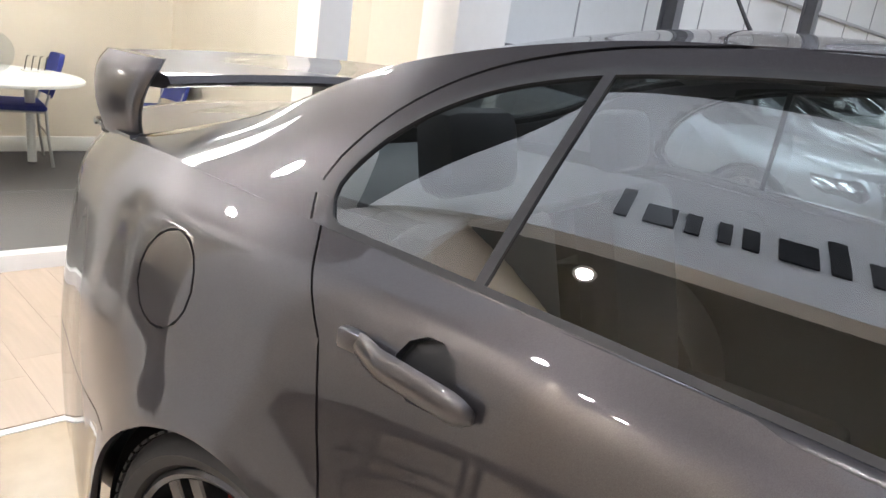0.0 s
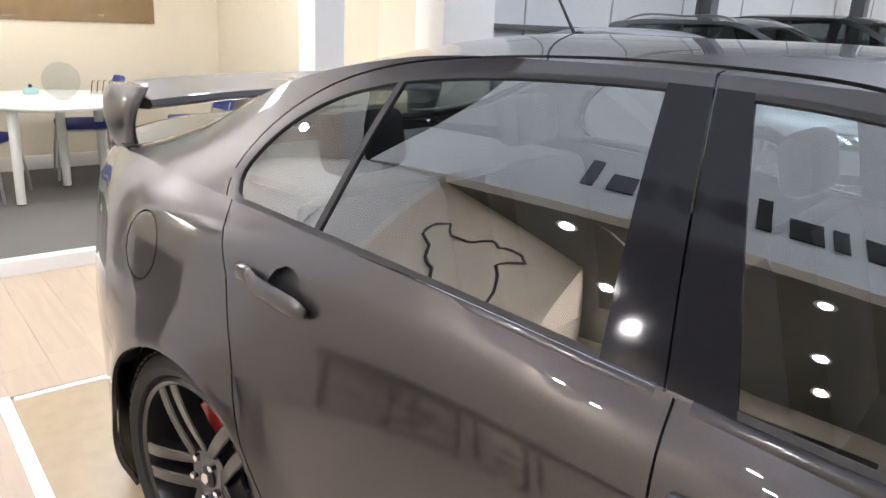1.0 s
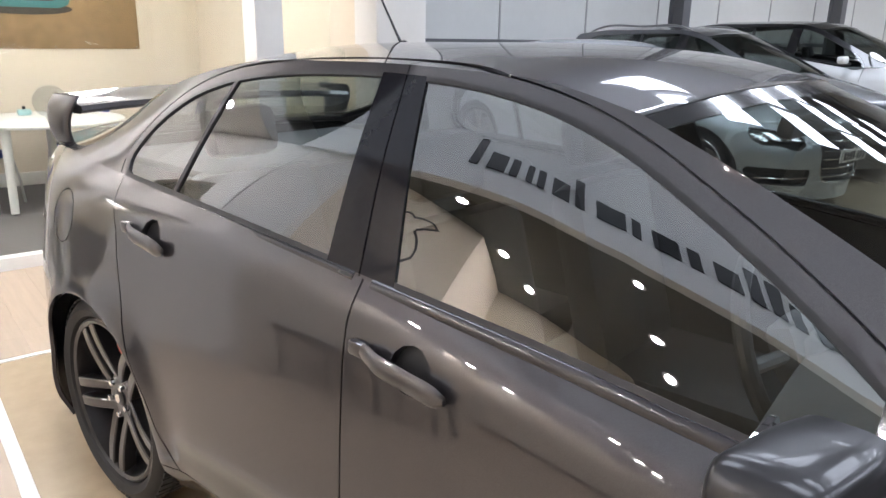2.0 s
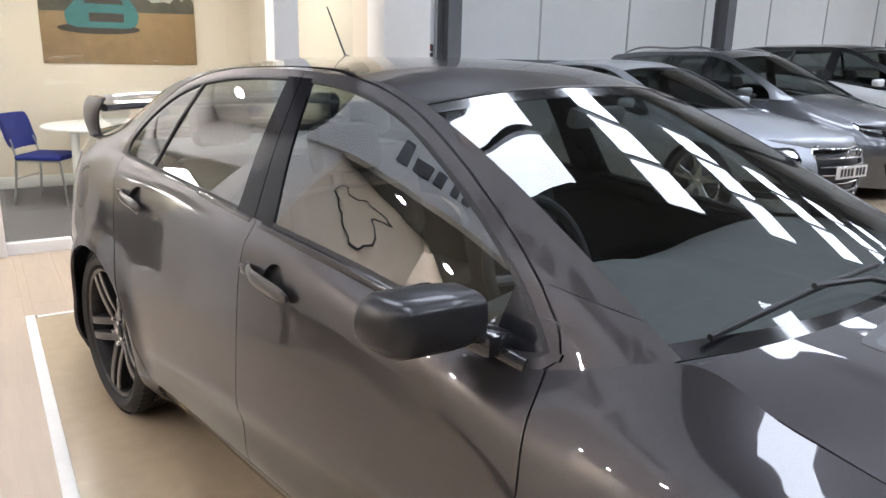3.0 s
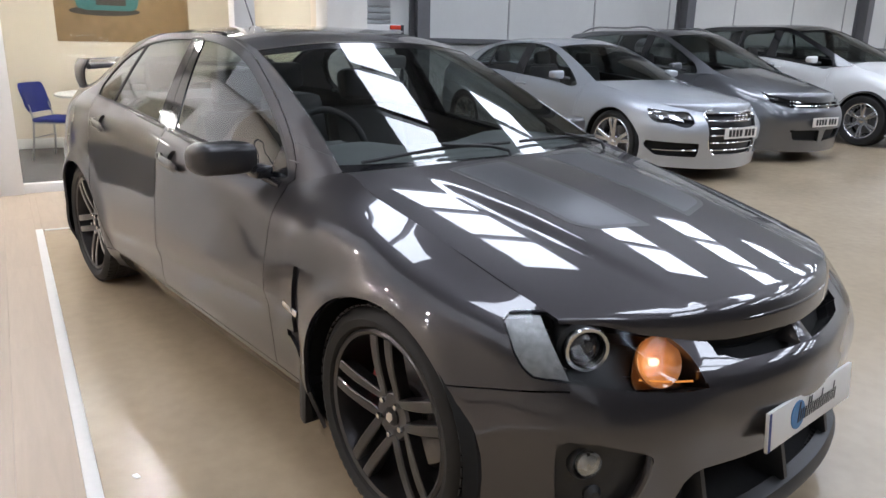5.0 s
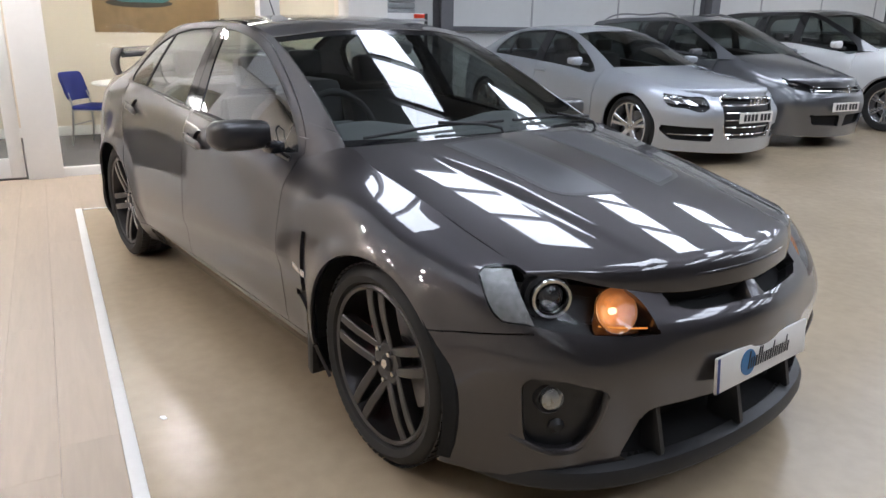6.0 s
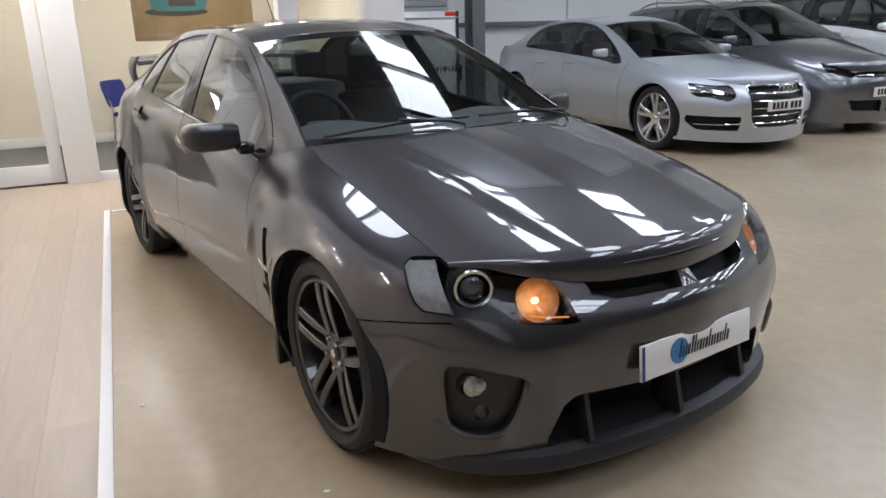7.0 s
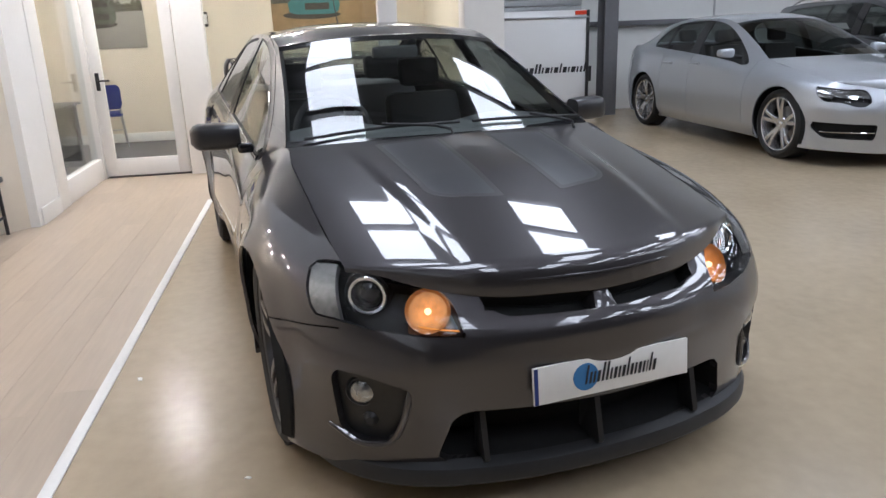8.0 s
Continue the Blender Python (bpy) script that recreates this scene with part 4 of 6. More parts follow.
g_reflector = lambda A: np.where(A[:, 0] > 3.1, p_of(A) - 2.645 - (0.755 - A[:, 2]) * 0.82, 1.0)
g_amber = lambda A: np.where(A[:, 0] > 3.1, 1.0 - np.hypot((p_of(A) - 3.110) / 0.110, (A[:, 2] - 0.664) / 0.080), -1.0)
GAP = 0.0022
for g in (arch(0.0, ARCH_R), arch(WHEELBASE, ARCH_F), g_head, g_fog, g_grille, g_intake, g_vent, g_cup):
    V, F = cut(V, F, g)
for g in (g_rs, g_bs, g_fs, g_sill, g_bumper, g_flap, g_rear_bumper):
    for s in (-GAP, GAP):
        V, F = cut(V, F, lambda A, g=g, s=s: g(A) - s)
V, F = cut(V, F, g_nose)
V, F = cut(V, F, g_reflector)
V, F = cut(V, F, g_amber)
V, F = cut(V, F, lambda A: g_head(A) - 0.012)
V, F = cut(V, F, lambda A: g_head(A) - 0.005)
C = centres(V, F)
x, y, z = C[:, 0], C[:, 1], C[:, 2]
in_arch = (arch(0.0, ARCH_R)(C) < 0) | (arch(WHEELBASE, ARCH_F)(C) < 0)
head, fog, grille, intake, vent = g_head(C) > 0, g_fog(C) > 0, g_grille(C) > 0, g_intake(C) > 0, g_vent(C) > 0
rs, bs, fs, sill = g_rs(C), g_bs(C), g_fs(C), g_sill(C)
cup = g_cup(C) > 0
hole = in_arch | head | fog | grille | intake | vent | cup
flap = g_flap(C)
side = {"right": y < 0, "left": y > 0}
nose = (g_nose(C) > 0) & (x > 3.0)
bumper = ((x > 3.0) & (g_bumper(C) < -GAP)) | nose
rear_b = (x < -0.3) & (g_rear_bumper(C) < -GAP)
doorish = (sill > GAP) & (rs > GAP) & (fs < -GAP) & ~hole
for sd, on in side.items():
    part_rear = panel("rear_door", V, F, doorish & (bs < -GAP) & on, PAINT, saloon)
    part_front = panel("front_door", V, F, doorish & (bs > GAP) & on, PAINT, saloon)
    panel("front_wing", V, F, (fs > GAP) & ~bumper & (g_bumper(C) > GAP) & ~hole & on & (x > 2) | ((fs > GAP) & (x < 2.8) & (sill > GAP) & ~hole & on), PAINT, saloon)
    panel("rear_quarter", V, F, (rs < -GAP) & ~rear_b & ((x > -0.3) | (g_rear_bumper(C) > GAP)) & (np.abs(flap) > GAP) & (flap < 0) & ((sill > GAP) | (x < 0)) & ~hole & on, PAINT, saloon)
    panel("fuel_flap", V, F, (flap > GAP) & on & (y < 0), PAINT, saloon, "round fuel filler flap")
    panel("side_skirt", V, F, (sill < -GAP) & (x > 0) & (x < WHEELBASE) & ~hole & on, PAINT, saloon)
    for lo in (bs < 0, bs > 0):
        panel("handle_cup", V, F, cup & on & lo, DARK, saloon, "black handle cup", rim=-0.022, lift=-0.024)
    lens = panel("headlight_lens", V, F, head & on, LENS, saloon, "clear headlight lens", rim=0.004, lift=0.001)
    lens.visible_shadow = False
front_bumper = panel("front_bumper", V, F, bumper & ~hole, PAINT, saloon, rim=0.03)
panel("rear_bumper", V, F, rear_b & ~hole, PAINT, saloon)
# dark shell under the panels, so that the joints read black
panel("inner_shell", V, F, ~in_arch & ~head & (x < 3.3), SEAL, saloon, rim=0, lift=-0.018)
# depth of the openings
for on in side.values():
    panel("fog_recess", V, F, fog & on, LAMP_BLACK, front_bumper, "dark fog lamp recess", rim=-0.022, lift=-0.026)
panel("grille_back", V, F, grille, LINER, front_bumper, rim=-0.06, lift=-0.062)
panel("intake_back", V, F, intake, LINER, front_bumper, rim=-0.16, lift=-0.165)
panel("wing_vent", V, F, vent & (y < 0), DARK, saloon, "black wing vent behind the front wheel", rim=-0.012, lift=-0.014)
panel("wing_vent", V, F, vent & (y > 0), DARK, saloon, "black wing vent behind the front wheel", rim=-0.012, lift=-0.014)
for s in (-1, 1):
    bm = bmesh.new()
    add_box(bm, -0.048, 0.048, -0.006, 0.006, -0.013, 0.013, 0.004, pose(2.428, s * 0.911, 0.552, 0, 12, 0))
    part("vent_badge", bm, REFLECTOR, saloon, "bright badge across the wing vent")
for on in side.values():
    panel("headlight_housing", V, F, head & on, LAMP_BLACK, saloon, "dark headlight housing", rim=-0.066, lift=-0.086)
    panel("side_reflector", V, F, head & on & (g_reflector(C) < 0) & (g_head(C) > 0.005), RIBBED, saloon, "ribbed bright side reflector", rim=0.02, lift=-0.008)
    panel("indicator_tray", V, F, head & on & (g_amber(C) > 0) & (g_head(C) > 0.012), AMBER_DARK, saloon, "brown amber tray round the indicator", rim=0.004, lift=-0.076)

for cx, cr in ((0.0, ARCH_R), (WHEELBASE, ARCH_F)):
    for s in (-1, 1):
        wheel_well(saloon, cx, s, cr, 0.925 if cx else 0.885, ARCH_Z)
TWIN = []
for k in range(5):
    for s in (-1, 1):
        TWIN.append((95 + 72 * k, s * 7.0, s * 7.0, 0.033, 0.037))
for cx in (0.0, WHEELBASE):
    for s in (-1, 1):
        wheel(saloon, cx, s * 0.895, s, 0.345, 0.266, [(a + (25 if cx == 0 else 0), i, o, w0, w1) for a, i, o, w0, w1 in TWIN], RIM_GREY, 0.25, caliper=(112 if cx == 0 else 166) if s < 0 else (68 if cx == 0 else 14), apart=0.034)
for s in (-1, 1):
    part("mud_flap", prism_bm(rounded_outline([(2.47, .33), (2.51, .33), (2.50, .15), (2.465, .16)], .01), s * 0.84, s * 0.91, 0.003), DARK, saloon)
part("underbody", box_bm(-0.85, 3.4, -0.70, 0.70, 0.17, 0.30, 0.02), DARK, saloon)

# cabin sheet
V_NAMES = (0, 0.5, 1, 2, 3, 4, 5, 5.5, 6)


def with_bow(cabin, bow=0.04):
    """Adds the line halfway up the side windows, bowed outwards like their glass."""
    a, b = cabin[0], cabin[1]
    d = b - a
    out = np.stack([np.zeros(len(d)), -d[:, 2], d[:, 1]], 1)
    ln = np.linalg.norm(d[:, 1:], axis=1, keepdims=True)
    out /= ln + 1e-9
    return np.stack([a, (a + b) / 2 + out * bow * ln ** 2, *cabin[1:]])


V, F = sheet(with_bow(CABIN), 0.022, mirror_v=True, breaks=(7,), breaks_v=(2, 6), v_names=V_NAMES)
g_dlo = lambda A: np.where((A[:, 4] < 1.3) | (A[:, 4] > 4.7), inside(DLO_FINE, A[:, 0], A[:, 2]), -0.5)
FRAME_FINE = offset_outline(DLO_FINE, 0.028)
SEALED = offset_outline(DLO_FINE, -0.010)
g_frame = lambda A: np.where((A[:, 4] < 1.3) | (A[:, 4] > 4.7), inside(FRAME_FINE, A[:, 0], A[:, 2]), -0.5)
g_seal = lambda A: np.where((A[:, 4] < 1.3) | (A[:, 4] > 4.7), inside(SEALED, A[:, 0], A[:, 2]), -0.5)
g_cdiv = lambda A: A[:, 0] - 0.362 - 0.16 * (A[:, 2] - 1.05)
g_b0 = lambda A: A[:, 0] - 1.018 + 0.13 * (A[:, 2] - 1.0)
g_b1 = lambda A: A[:, 0] - 1.222 + 0.30 * (A[:, 2] - 1.0)
g_bc = lambda A: A[:, 0] - 1.142 + 0.20 * (A[:, 2] - 0.9)
edge_v = lambda A: np.minimum(A[:, 4] - 1.0, 5.0 - A[:, 4])
g_screen = lambda A: np.minimum(A[:, 3] - 7.0, 3.0 * edge_v(A))
g_rear = lambda A: np.minimum(np.minimum(A[:, 3] - 0.12, 2.35 - A[:, 3]), 2.0 * (edge_v(A) - 0.16))
for g in (g_dlo, g_seal, g_screen, g_rear):
    V, F = cut(V, F, g)
for s in (-GAP, GAP):
    V, F = cut(V, F, lambda A, s=s: g_frame(A) - s)
for g, w in ((g_cdiv, 0.008), (g_cdiv, 0.022), (g_b0, 0.0), (g_b1, 0.0), (g_bc, GAP)):
    for s in ((-w, w) if w else (0,)):
        V, F = cut(V, F, lambda A, g=g, s=s: g(A) - s)
V, F = cut(V, F, lambda A: A[:, 0] - 2.055)
g_foot = lambda A: np.where((A[:, 0] > 2.05) & (edge_v(A) < 0.001), A[:, 2] - 1.040 + 0.1 * (A[:, 0] - 2.24), 1.0)
for s in (-0.0007, 0.0007):
    V, F = cut(V, F, lambda A, s=s: g_foot(A) - s)
V, F = cut(V, F, lambda A: A[:, 3] - 7.17)
V, F = cut(V, F, lambda A: A[:, 3] - 10.75)
C = centres(V, F)
dlo, seal, frame_in = g_dlo(C), g_seal(C), g_frame(C)
screen, rearg = g_screen(C) > 0, g_rear(C) > 0
cd, b0, b1, bc = g_cdiv(C), g_b0(C), g_b1(C), g_bc(C)
b_zone = (b0 > 0) & (b1 < 0)
c_zone = np.abs(cd) < 0.008
flank = (C[:, 4] < 1.3) | (C[:, 4] > 4.7)
sail = C[:, 0] > 2.055
for on in (C[:, 4] < 3, C[:, 4] > 3):
    panel("mirror_sail", V, F, on & (seal > 0) & sail, GLOSS_BLACK, saloon, "black corner trim at the mirror", rim=0.006)
    glass_ok = (seal > 0) & on & ~b_zone & ~c_zone & ~sail
    for nm, zone in (("quarter_window", cd < 0), ("rear_door_window", (cd > 0) & (b0 < 0)), ("front_door_window", b1 > 0)):
        gl = panel(nm, V, F, glass_ok & zone, CAR_GLASS, saloon, "tinted side window", rim=0.003, lift=-0.004)
        gl.visible_shadow = False
    panel("window_seal", V, F, on & (dlo > 0) & ((seal < 0) | c_zone) & ~b_zone, SEAL, saloon, rim=0.01, lift=0.001)
    panel("pillar_cover", V, F, on & (dlo > 0) & b_zone & (bc < -GAP), PILLAR_BLACK, saloon, "gloss black door pillar", rim=0.01, lift=0.0005)
    panel("pillar_cover", V, F, on & (dlo > 0) & b_zone & (bc > GAP), PILLAR_BLACK, saloon, "gloss black door pillar", rim=0.01, lift=0.0005)
    panel("rear_door_frame", V, F, on & (dlo < 0) & (frame_in > GAP) & (bc < -GAP), PAINT, saloon, rim=0.008)
    panel("front_door_frame", V, F, on & (dlo < 0) & (frame_in > GAP) & (bc > GAP), PAINT, saloon, rim=0.008)
foot = g_foot(C)
for on in (C[:, 4] < 3, C[:, 4] > 3):
    panel("pillar_foot", V, F, (frame_in < -GAP) & ~screen & (foot < -0.0007) & on, PAINT, saloon, rim=0.006)
panel("roof", V, F, (frame_in < -GAP) & ~screen & ~rearg & (foot > 0.0007), PAINT, saloon, "dark grey roof with pillars", rim=0.006)
panel("roof_lining", V, F, ~screen & ~rearg & (frame_in < 0.01), DASH, saloon, rim=0, lift=-0.022)
border = screen & ((C[:, 3] < 7.17) | (C[:, 3] > 10.75))
ws = panel("windscreen", V, F, screen & ~border, SCREEN_GLASS, saloon, "raked laminated windscreen", rim=0.003, lift=-0.002)
ws.visible_shadow = False
for zone in (C[:, 3] < 8, C[:, 3] > 8):
    panel("windscreen_border", V, F, border & zone, GLOSS_BLACK, saloon, rim=0.003, lift=-0.002)
rw = panel("rear_window", V, F, rearg, SCREEN_GLASS, saloon, "heated rear window", rim=0.003, lift=-0.002)
rw.visible_shadow = False

# mouldings along the window sills
BELT = [(0.035, .772, 1.066), (0.20, .789, 1.060), (0.35, .797, 1.052), (0.75, .806, 1.029), (1.17, .807, 1.000), (1.6, .803, .968), (1.9, .798, .936), (2.15, .789, .910)]
for s in (-1, 1):
    line = curve([(bx, s * by, bz) for bx, by, bz in BELT], 80)
    for keep in (line[:, 0] < 1.131, line[:, 0] > 1.139):
        rings, bm = [], bmesh.new()
        for bx, by, bz in line[keep]:
            rings.append([bm.verts.new((bx, by + s * (0.010 * math.cos(a) - 0.004), bz + 0.0135 * math.sin(a) - 0.006 * math.cos(a))) for a in (2 * math.pi * k / 10 for k in range(10))])
        for a, b in zip(rings, rings[1:]):
            for k in range(10):
                bm.faces.new((a[k], a[(k + 1) % 10], b[(k + 1) % 10], b[k]))
        bm.faces.new(rings[0])
        bm.faces.new(rings[-1][::-1])
        part("sill_moulding", bm, MOULDING, saloon, "dark grey window sill moulding", sharp=60)

# bonnet with its raised middle
V, F = sheet(np.stack(HOOD), 0.020, mirror_v=True, breaks=(6,))
half_w = 0.49 - 0.115 * (V[:, 0] - 2.5)
t = np.clip((half_w + 0.025 - np.abs(V[:, 1])) / 0.05, 0, 1)
fade = np.clip((V[:, 0] - 2.5) / 0.5, 0, 1) * np.clip((3.75 - V[:, 0]) / 0.7, 0, 1)
V[:, 2] += 0.014 * fade * t * t * (3 - 2 * t)
bonnet = panel("bonnet", V, F, np.ones(len(F), bool), PAINT, saloon, "dark grey bonnet with raised middle and satin stripes", rim=0.014)
STRIPE = rounded_outline([(2.585, -.10), (2.585, -.37), (3.13, -.345), (3.185, -.30), (3.245, -.105)], .03)
INNER = offset_outline(STRIPE, -0.020)
for s in (-1, 1):
    sv, sf = cut(V, F, lambda A: inside(STRIPE, A[:, 0], A[:, 1] if s < 0 else -A[:, 1]))
    sv, sf = cut(sv, sf, lambda A: inside(INNER, A[:, 0], A[:, 1] if s < 0 else -A[:, 1]))
    cc = centres(sv, sf)
    yy = cc[:, 1] if s < 0 else -cc[:, 1]
    panel("bonnet_stripe", sv, sf, inside(INNER, cc[:, 0], yy) > 0, SATIN, bonnet, "satin grey stripe with dark outline", rim=0.0006, lift=0.0007)
    panel("stripe_edge", sv, sf, (inside(STRIPE, cc[:, 0], yy) > 0) & (inside(INNER, cc[:, 0], yy) < 0), SATIN_DARK, bonnet, rim=0.0006, lift=0.0007)

# boot lid
V, F = sheet(np.stack([
    right([(-0.62, .690, 1.086), (-0.80, .650, 1.083), (-0.93, .595, 1.075), (-1.0, .56, 1.055)])[::-1],
    right([(-0.64, .40, 1.108), (-0.82, .40, 1.108), (-0.97, .40, 1.10), (-1.05, .42, 1.05)])[::-1],
    right([(-0.65, 0, 1.115), (-0.83, 0, 1.118), (-0.99, 0, 1.11), (-1.07, 0, 1.05)])[::-1]]), 0.03, mirror_v=True)
panel("boot_lid", V, F, np.ones(len(F), bool), PAINT, saloon, rim=0.012)


# ---- fittings of the saloon ----
def grip(parent, x0, x1, y, z0, z1, s):
    """A pull handle standing off its cup."""
    bm = bmesh.new()
    n = 14
    rings = []
    for i in range(n + 1):
        t = i / n
        cx = x0 + (x1 - x0) * t
        end = min(1.0, (0.25 + 7.0 * min(t, 1 - t))) ** 0.6
        off = 0.006 + 0.018 * min(1.0, t / 0.3) ** 1.3 * (1.0 if t < 0.9 else 1 - 3 * (t - 0.9))
        h, d = 0.0235 * end, 0.012 * end
        cz = z0 + (z1 - z0) * t
        rings.append([bm.verts.new((cx, s * (y + off + d * math.cos(a)), cz + h * math.sin(a) * (1 - 0.25 * abs(math.cos(a))))) for a in (2 * math.pi * k / 12 for k in range(12))])
    for i in range(n):
        for k in range(12):
            bm.faces.new((rings[i][k], rings[i][(k + 1) % 12], rings[i + 1][(k + 1) % 12], rings[i + 1][k]))
    bm.faces.new(rings[0])
    bm.faces.new(rings[-1][::-1])
    handle = part("door_handle", bm, PAINT, parent, "body-coloured pull handle", sharp=60)
    lock = part("lock_cover", box_bm(x0 - 0.026, x0 + 0.018, -0.012, 0.012, -0.016, 0.016, 0.007), PAINT, parent)
    lock.location = (0, s * (y + 0.004), z0)


for s in (-1, 1):
    grip(saloon, 0.225, 0.440, 0.864, 0.962, 0.940, s)
    grip(saloon, 1.195, 1.432, 0.866, 0.897, 0.874, s)


MIRROR_SHELL = plain("mirror_plastic", (0.030, 0.029, 0.031), 0.3, metal=0.3, grain=0.1, scale=120, coat=0.25)


def door_mirror(parent, s):
    """A rounded mirror housing on a foot at the door's front corner."""
    bm = bmesh.new()
    rings = []
    n = 12
    for i in range(n + 1):
        t = i / n
        yy = 0.842 + 0.205 * t
        k = (1 - max(0.0, (t - 0.76) / 0.24) ** 2.6 * 0.5) * (0.88 + 0.12 * min(1, t / 0.3))
        hz, hx = 0.058 * k, 0.085 * k
        cx, cz = 2.025 - 0.045 * t, 1.003 - 0.002 * t
        ring = []
        for j in range(20):
            a = 2 * math.pi * j / 20
            c, q = math.cos(a), math.sin(a)
            px = abs(c) ** 0.6 * (1 if c > 0 else -1) * hx
            pz = abs(q) ** 0.42 * (1 if q > 0 else -1) * hz
            if px < 0:
                px *= 0.55
            ring.append(bm.verts.new((cx + px, s * yy, cz + pz)))
        rings.append(ring)
    for i in range(n):
        for j in range(20):
            bm.faces.new((rings[i][j], rings[i][(j + 1) % 20], rings[i + 1][(j + 1) % 20], rings[i + 1][j]))
    bm.faces.new(rings[0])
    bm.faces.new(rings[-1][::-1])
    shell = part("door_mirror", bm, MIRROR_SHELL, parent, "dark grey door mirror housing", sharp=50)
    part("mirror_glass", prism_bm(rounded_outline([(s * 0.865, .953), (s * 1.0, .955), (s * 1.015, 1.005), (s * 1.0, 1.048), (s * 0.865, 1.053)], .02), 1.962, 1.970, plane="yz"), MIRROR, shell)
    part("mirror_foot", box_bm(2.035, 2.125, min(s * 0.79, s * 0.862), max(s * 0.79, s * 0.862), 0.932, 0.978, 0.014), GLOSS_BLACK, shell)


for s in (-1, 1):
    door_mirror(saloon, s)

# rear wing: a deep blade between two fins
bm = bmesh.new()
rings = []
for i in range(33):
    yy = -0.632 + 1.264 * i / 32
    k = abs(yy) / 0.632
    top = 1.246 - 0.020 * k ** 2.5
    x0, x1 = -0.545 - 0.02 * k * k, -0.81
    prof = [(x0, -.020), (x0 - .012, -.004), (x0 - .06, .003), (-.69, .010), (-.77, .018), (x1, .024), (x1 - .004, .014), (-.77, .002), (-.69, -.022), (x0 - .08, -.036), (x0 - .02, -.032)]
    rings.append([bm.verts.new((px, yy, top + pz)) for px, pz in prof])
m = len(rings[0])
for i in range(32):
    for k in range(m):
        bm.faces.new((rings[i][k], rings[i][(k + 1) % m], rings[i + 1][(k + 1) % m], rings[i + 1][k]))
bm.faces.new(rings[0])
bm.faces.new(rings[-1][::-1])
wing = part("rear_wing", bm, PAINT, saloon, "raised dark grey rear wing", sharp=38)
for s in (-1, 1):
    bm = bmesh.new()
    rings = []
    for i in range(9):
        t = i / 8
        zz = 1.078 + 0.178 * t
        out = 0.640 + 0.030 * math.sin(math.pi * min(1.0, 0.15 + 0.75 * t)) - 0.012 * max(0.0, t - 0.8) / 0.2
        x0, x1 = -0.635 + 0.07 * t ** 1.5, -0.775 - 0.035 * t
        if t > 0.85:
            x0, x1 = x0 - 0.02 * (t - 0.85) / 0.15, x1 + 0.015 * (t - 0.85) / 0.15
        ring = []
        for k in range(16):
            a = 2 * math.pi * k / 16
            ca, sa = math.cos(a), math.sin(a)
            px = (x0 + x1) / 2 + (x0 - x1) / 2 * abs(ca) ** 0.7 * (1 if ca > 0 else -1)
            ring.append(bm.verts.new((px, s * (out + 0.017 * sa - (0.004 if sa < 0 else 0)), zz)))
        rings.append(ring)
    for i in range(8):
        for k in range(16):
            bm.faces.new((rings[i][k], rings[i][(k + 1) % 16], rings[i + 1][(k + 1) % 16], rings[i + 1][k]))
    bm.faces.new(rings[0])
    bm.faces.new(rings[-1][::-1])
    part("wing_fin", bm, PAINT, wing, sharp=50)
    part("fin_foot", prism_bm(rounded_outline([(-0.61, 1.060), (-0.63, 1.082), (-0.78, 1.088), (-0.80, 1.065)], .008), s * 0.61, s * 0.655, 0.004), GLOSS_BLACK, wing)
part("wing_bracket", box_bm(-0.74, -0.66, -0.05, 0.05, 1.085, 1.235, 0.01), PAINT, wing)

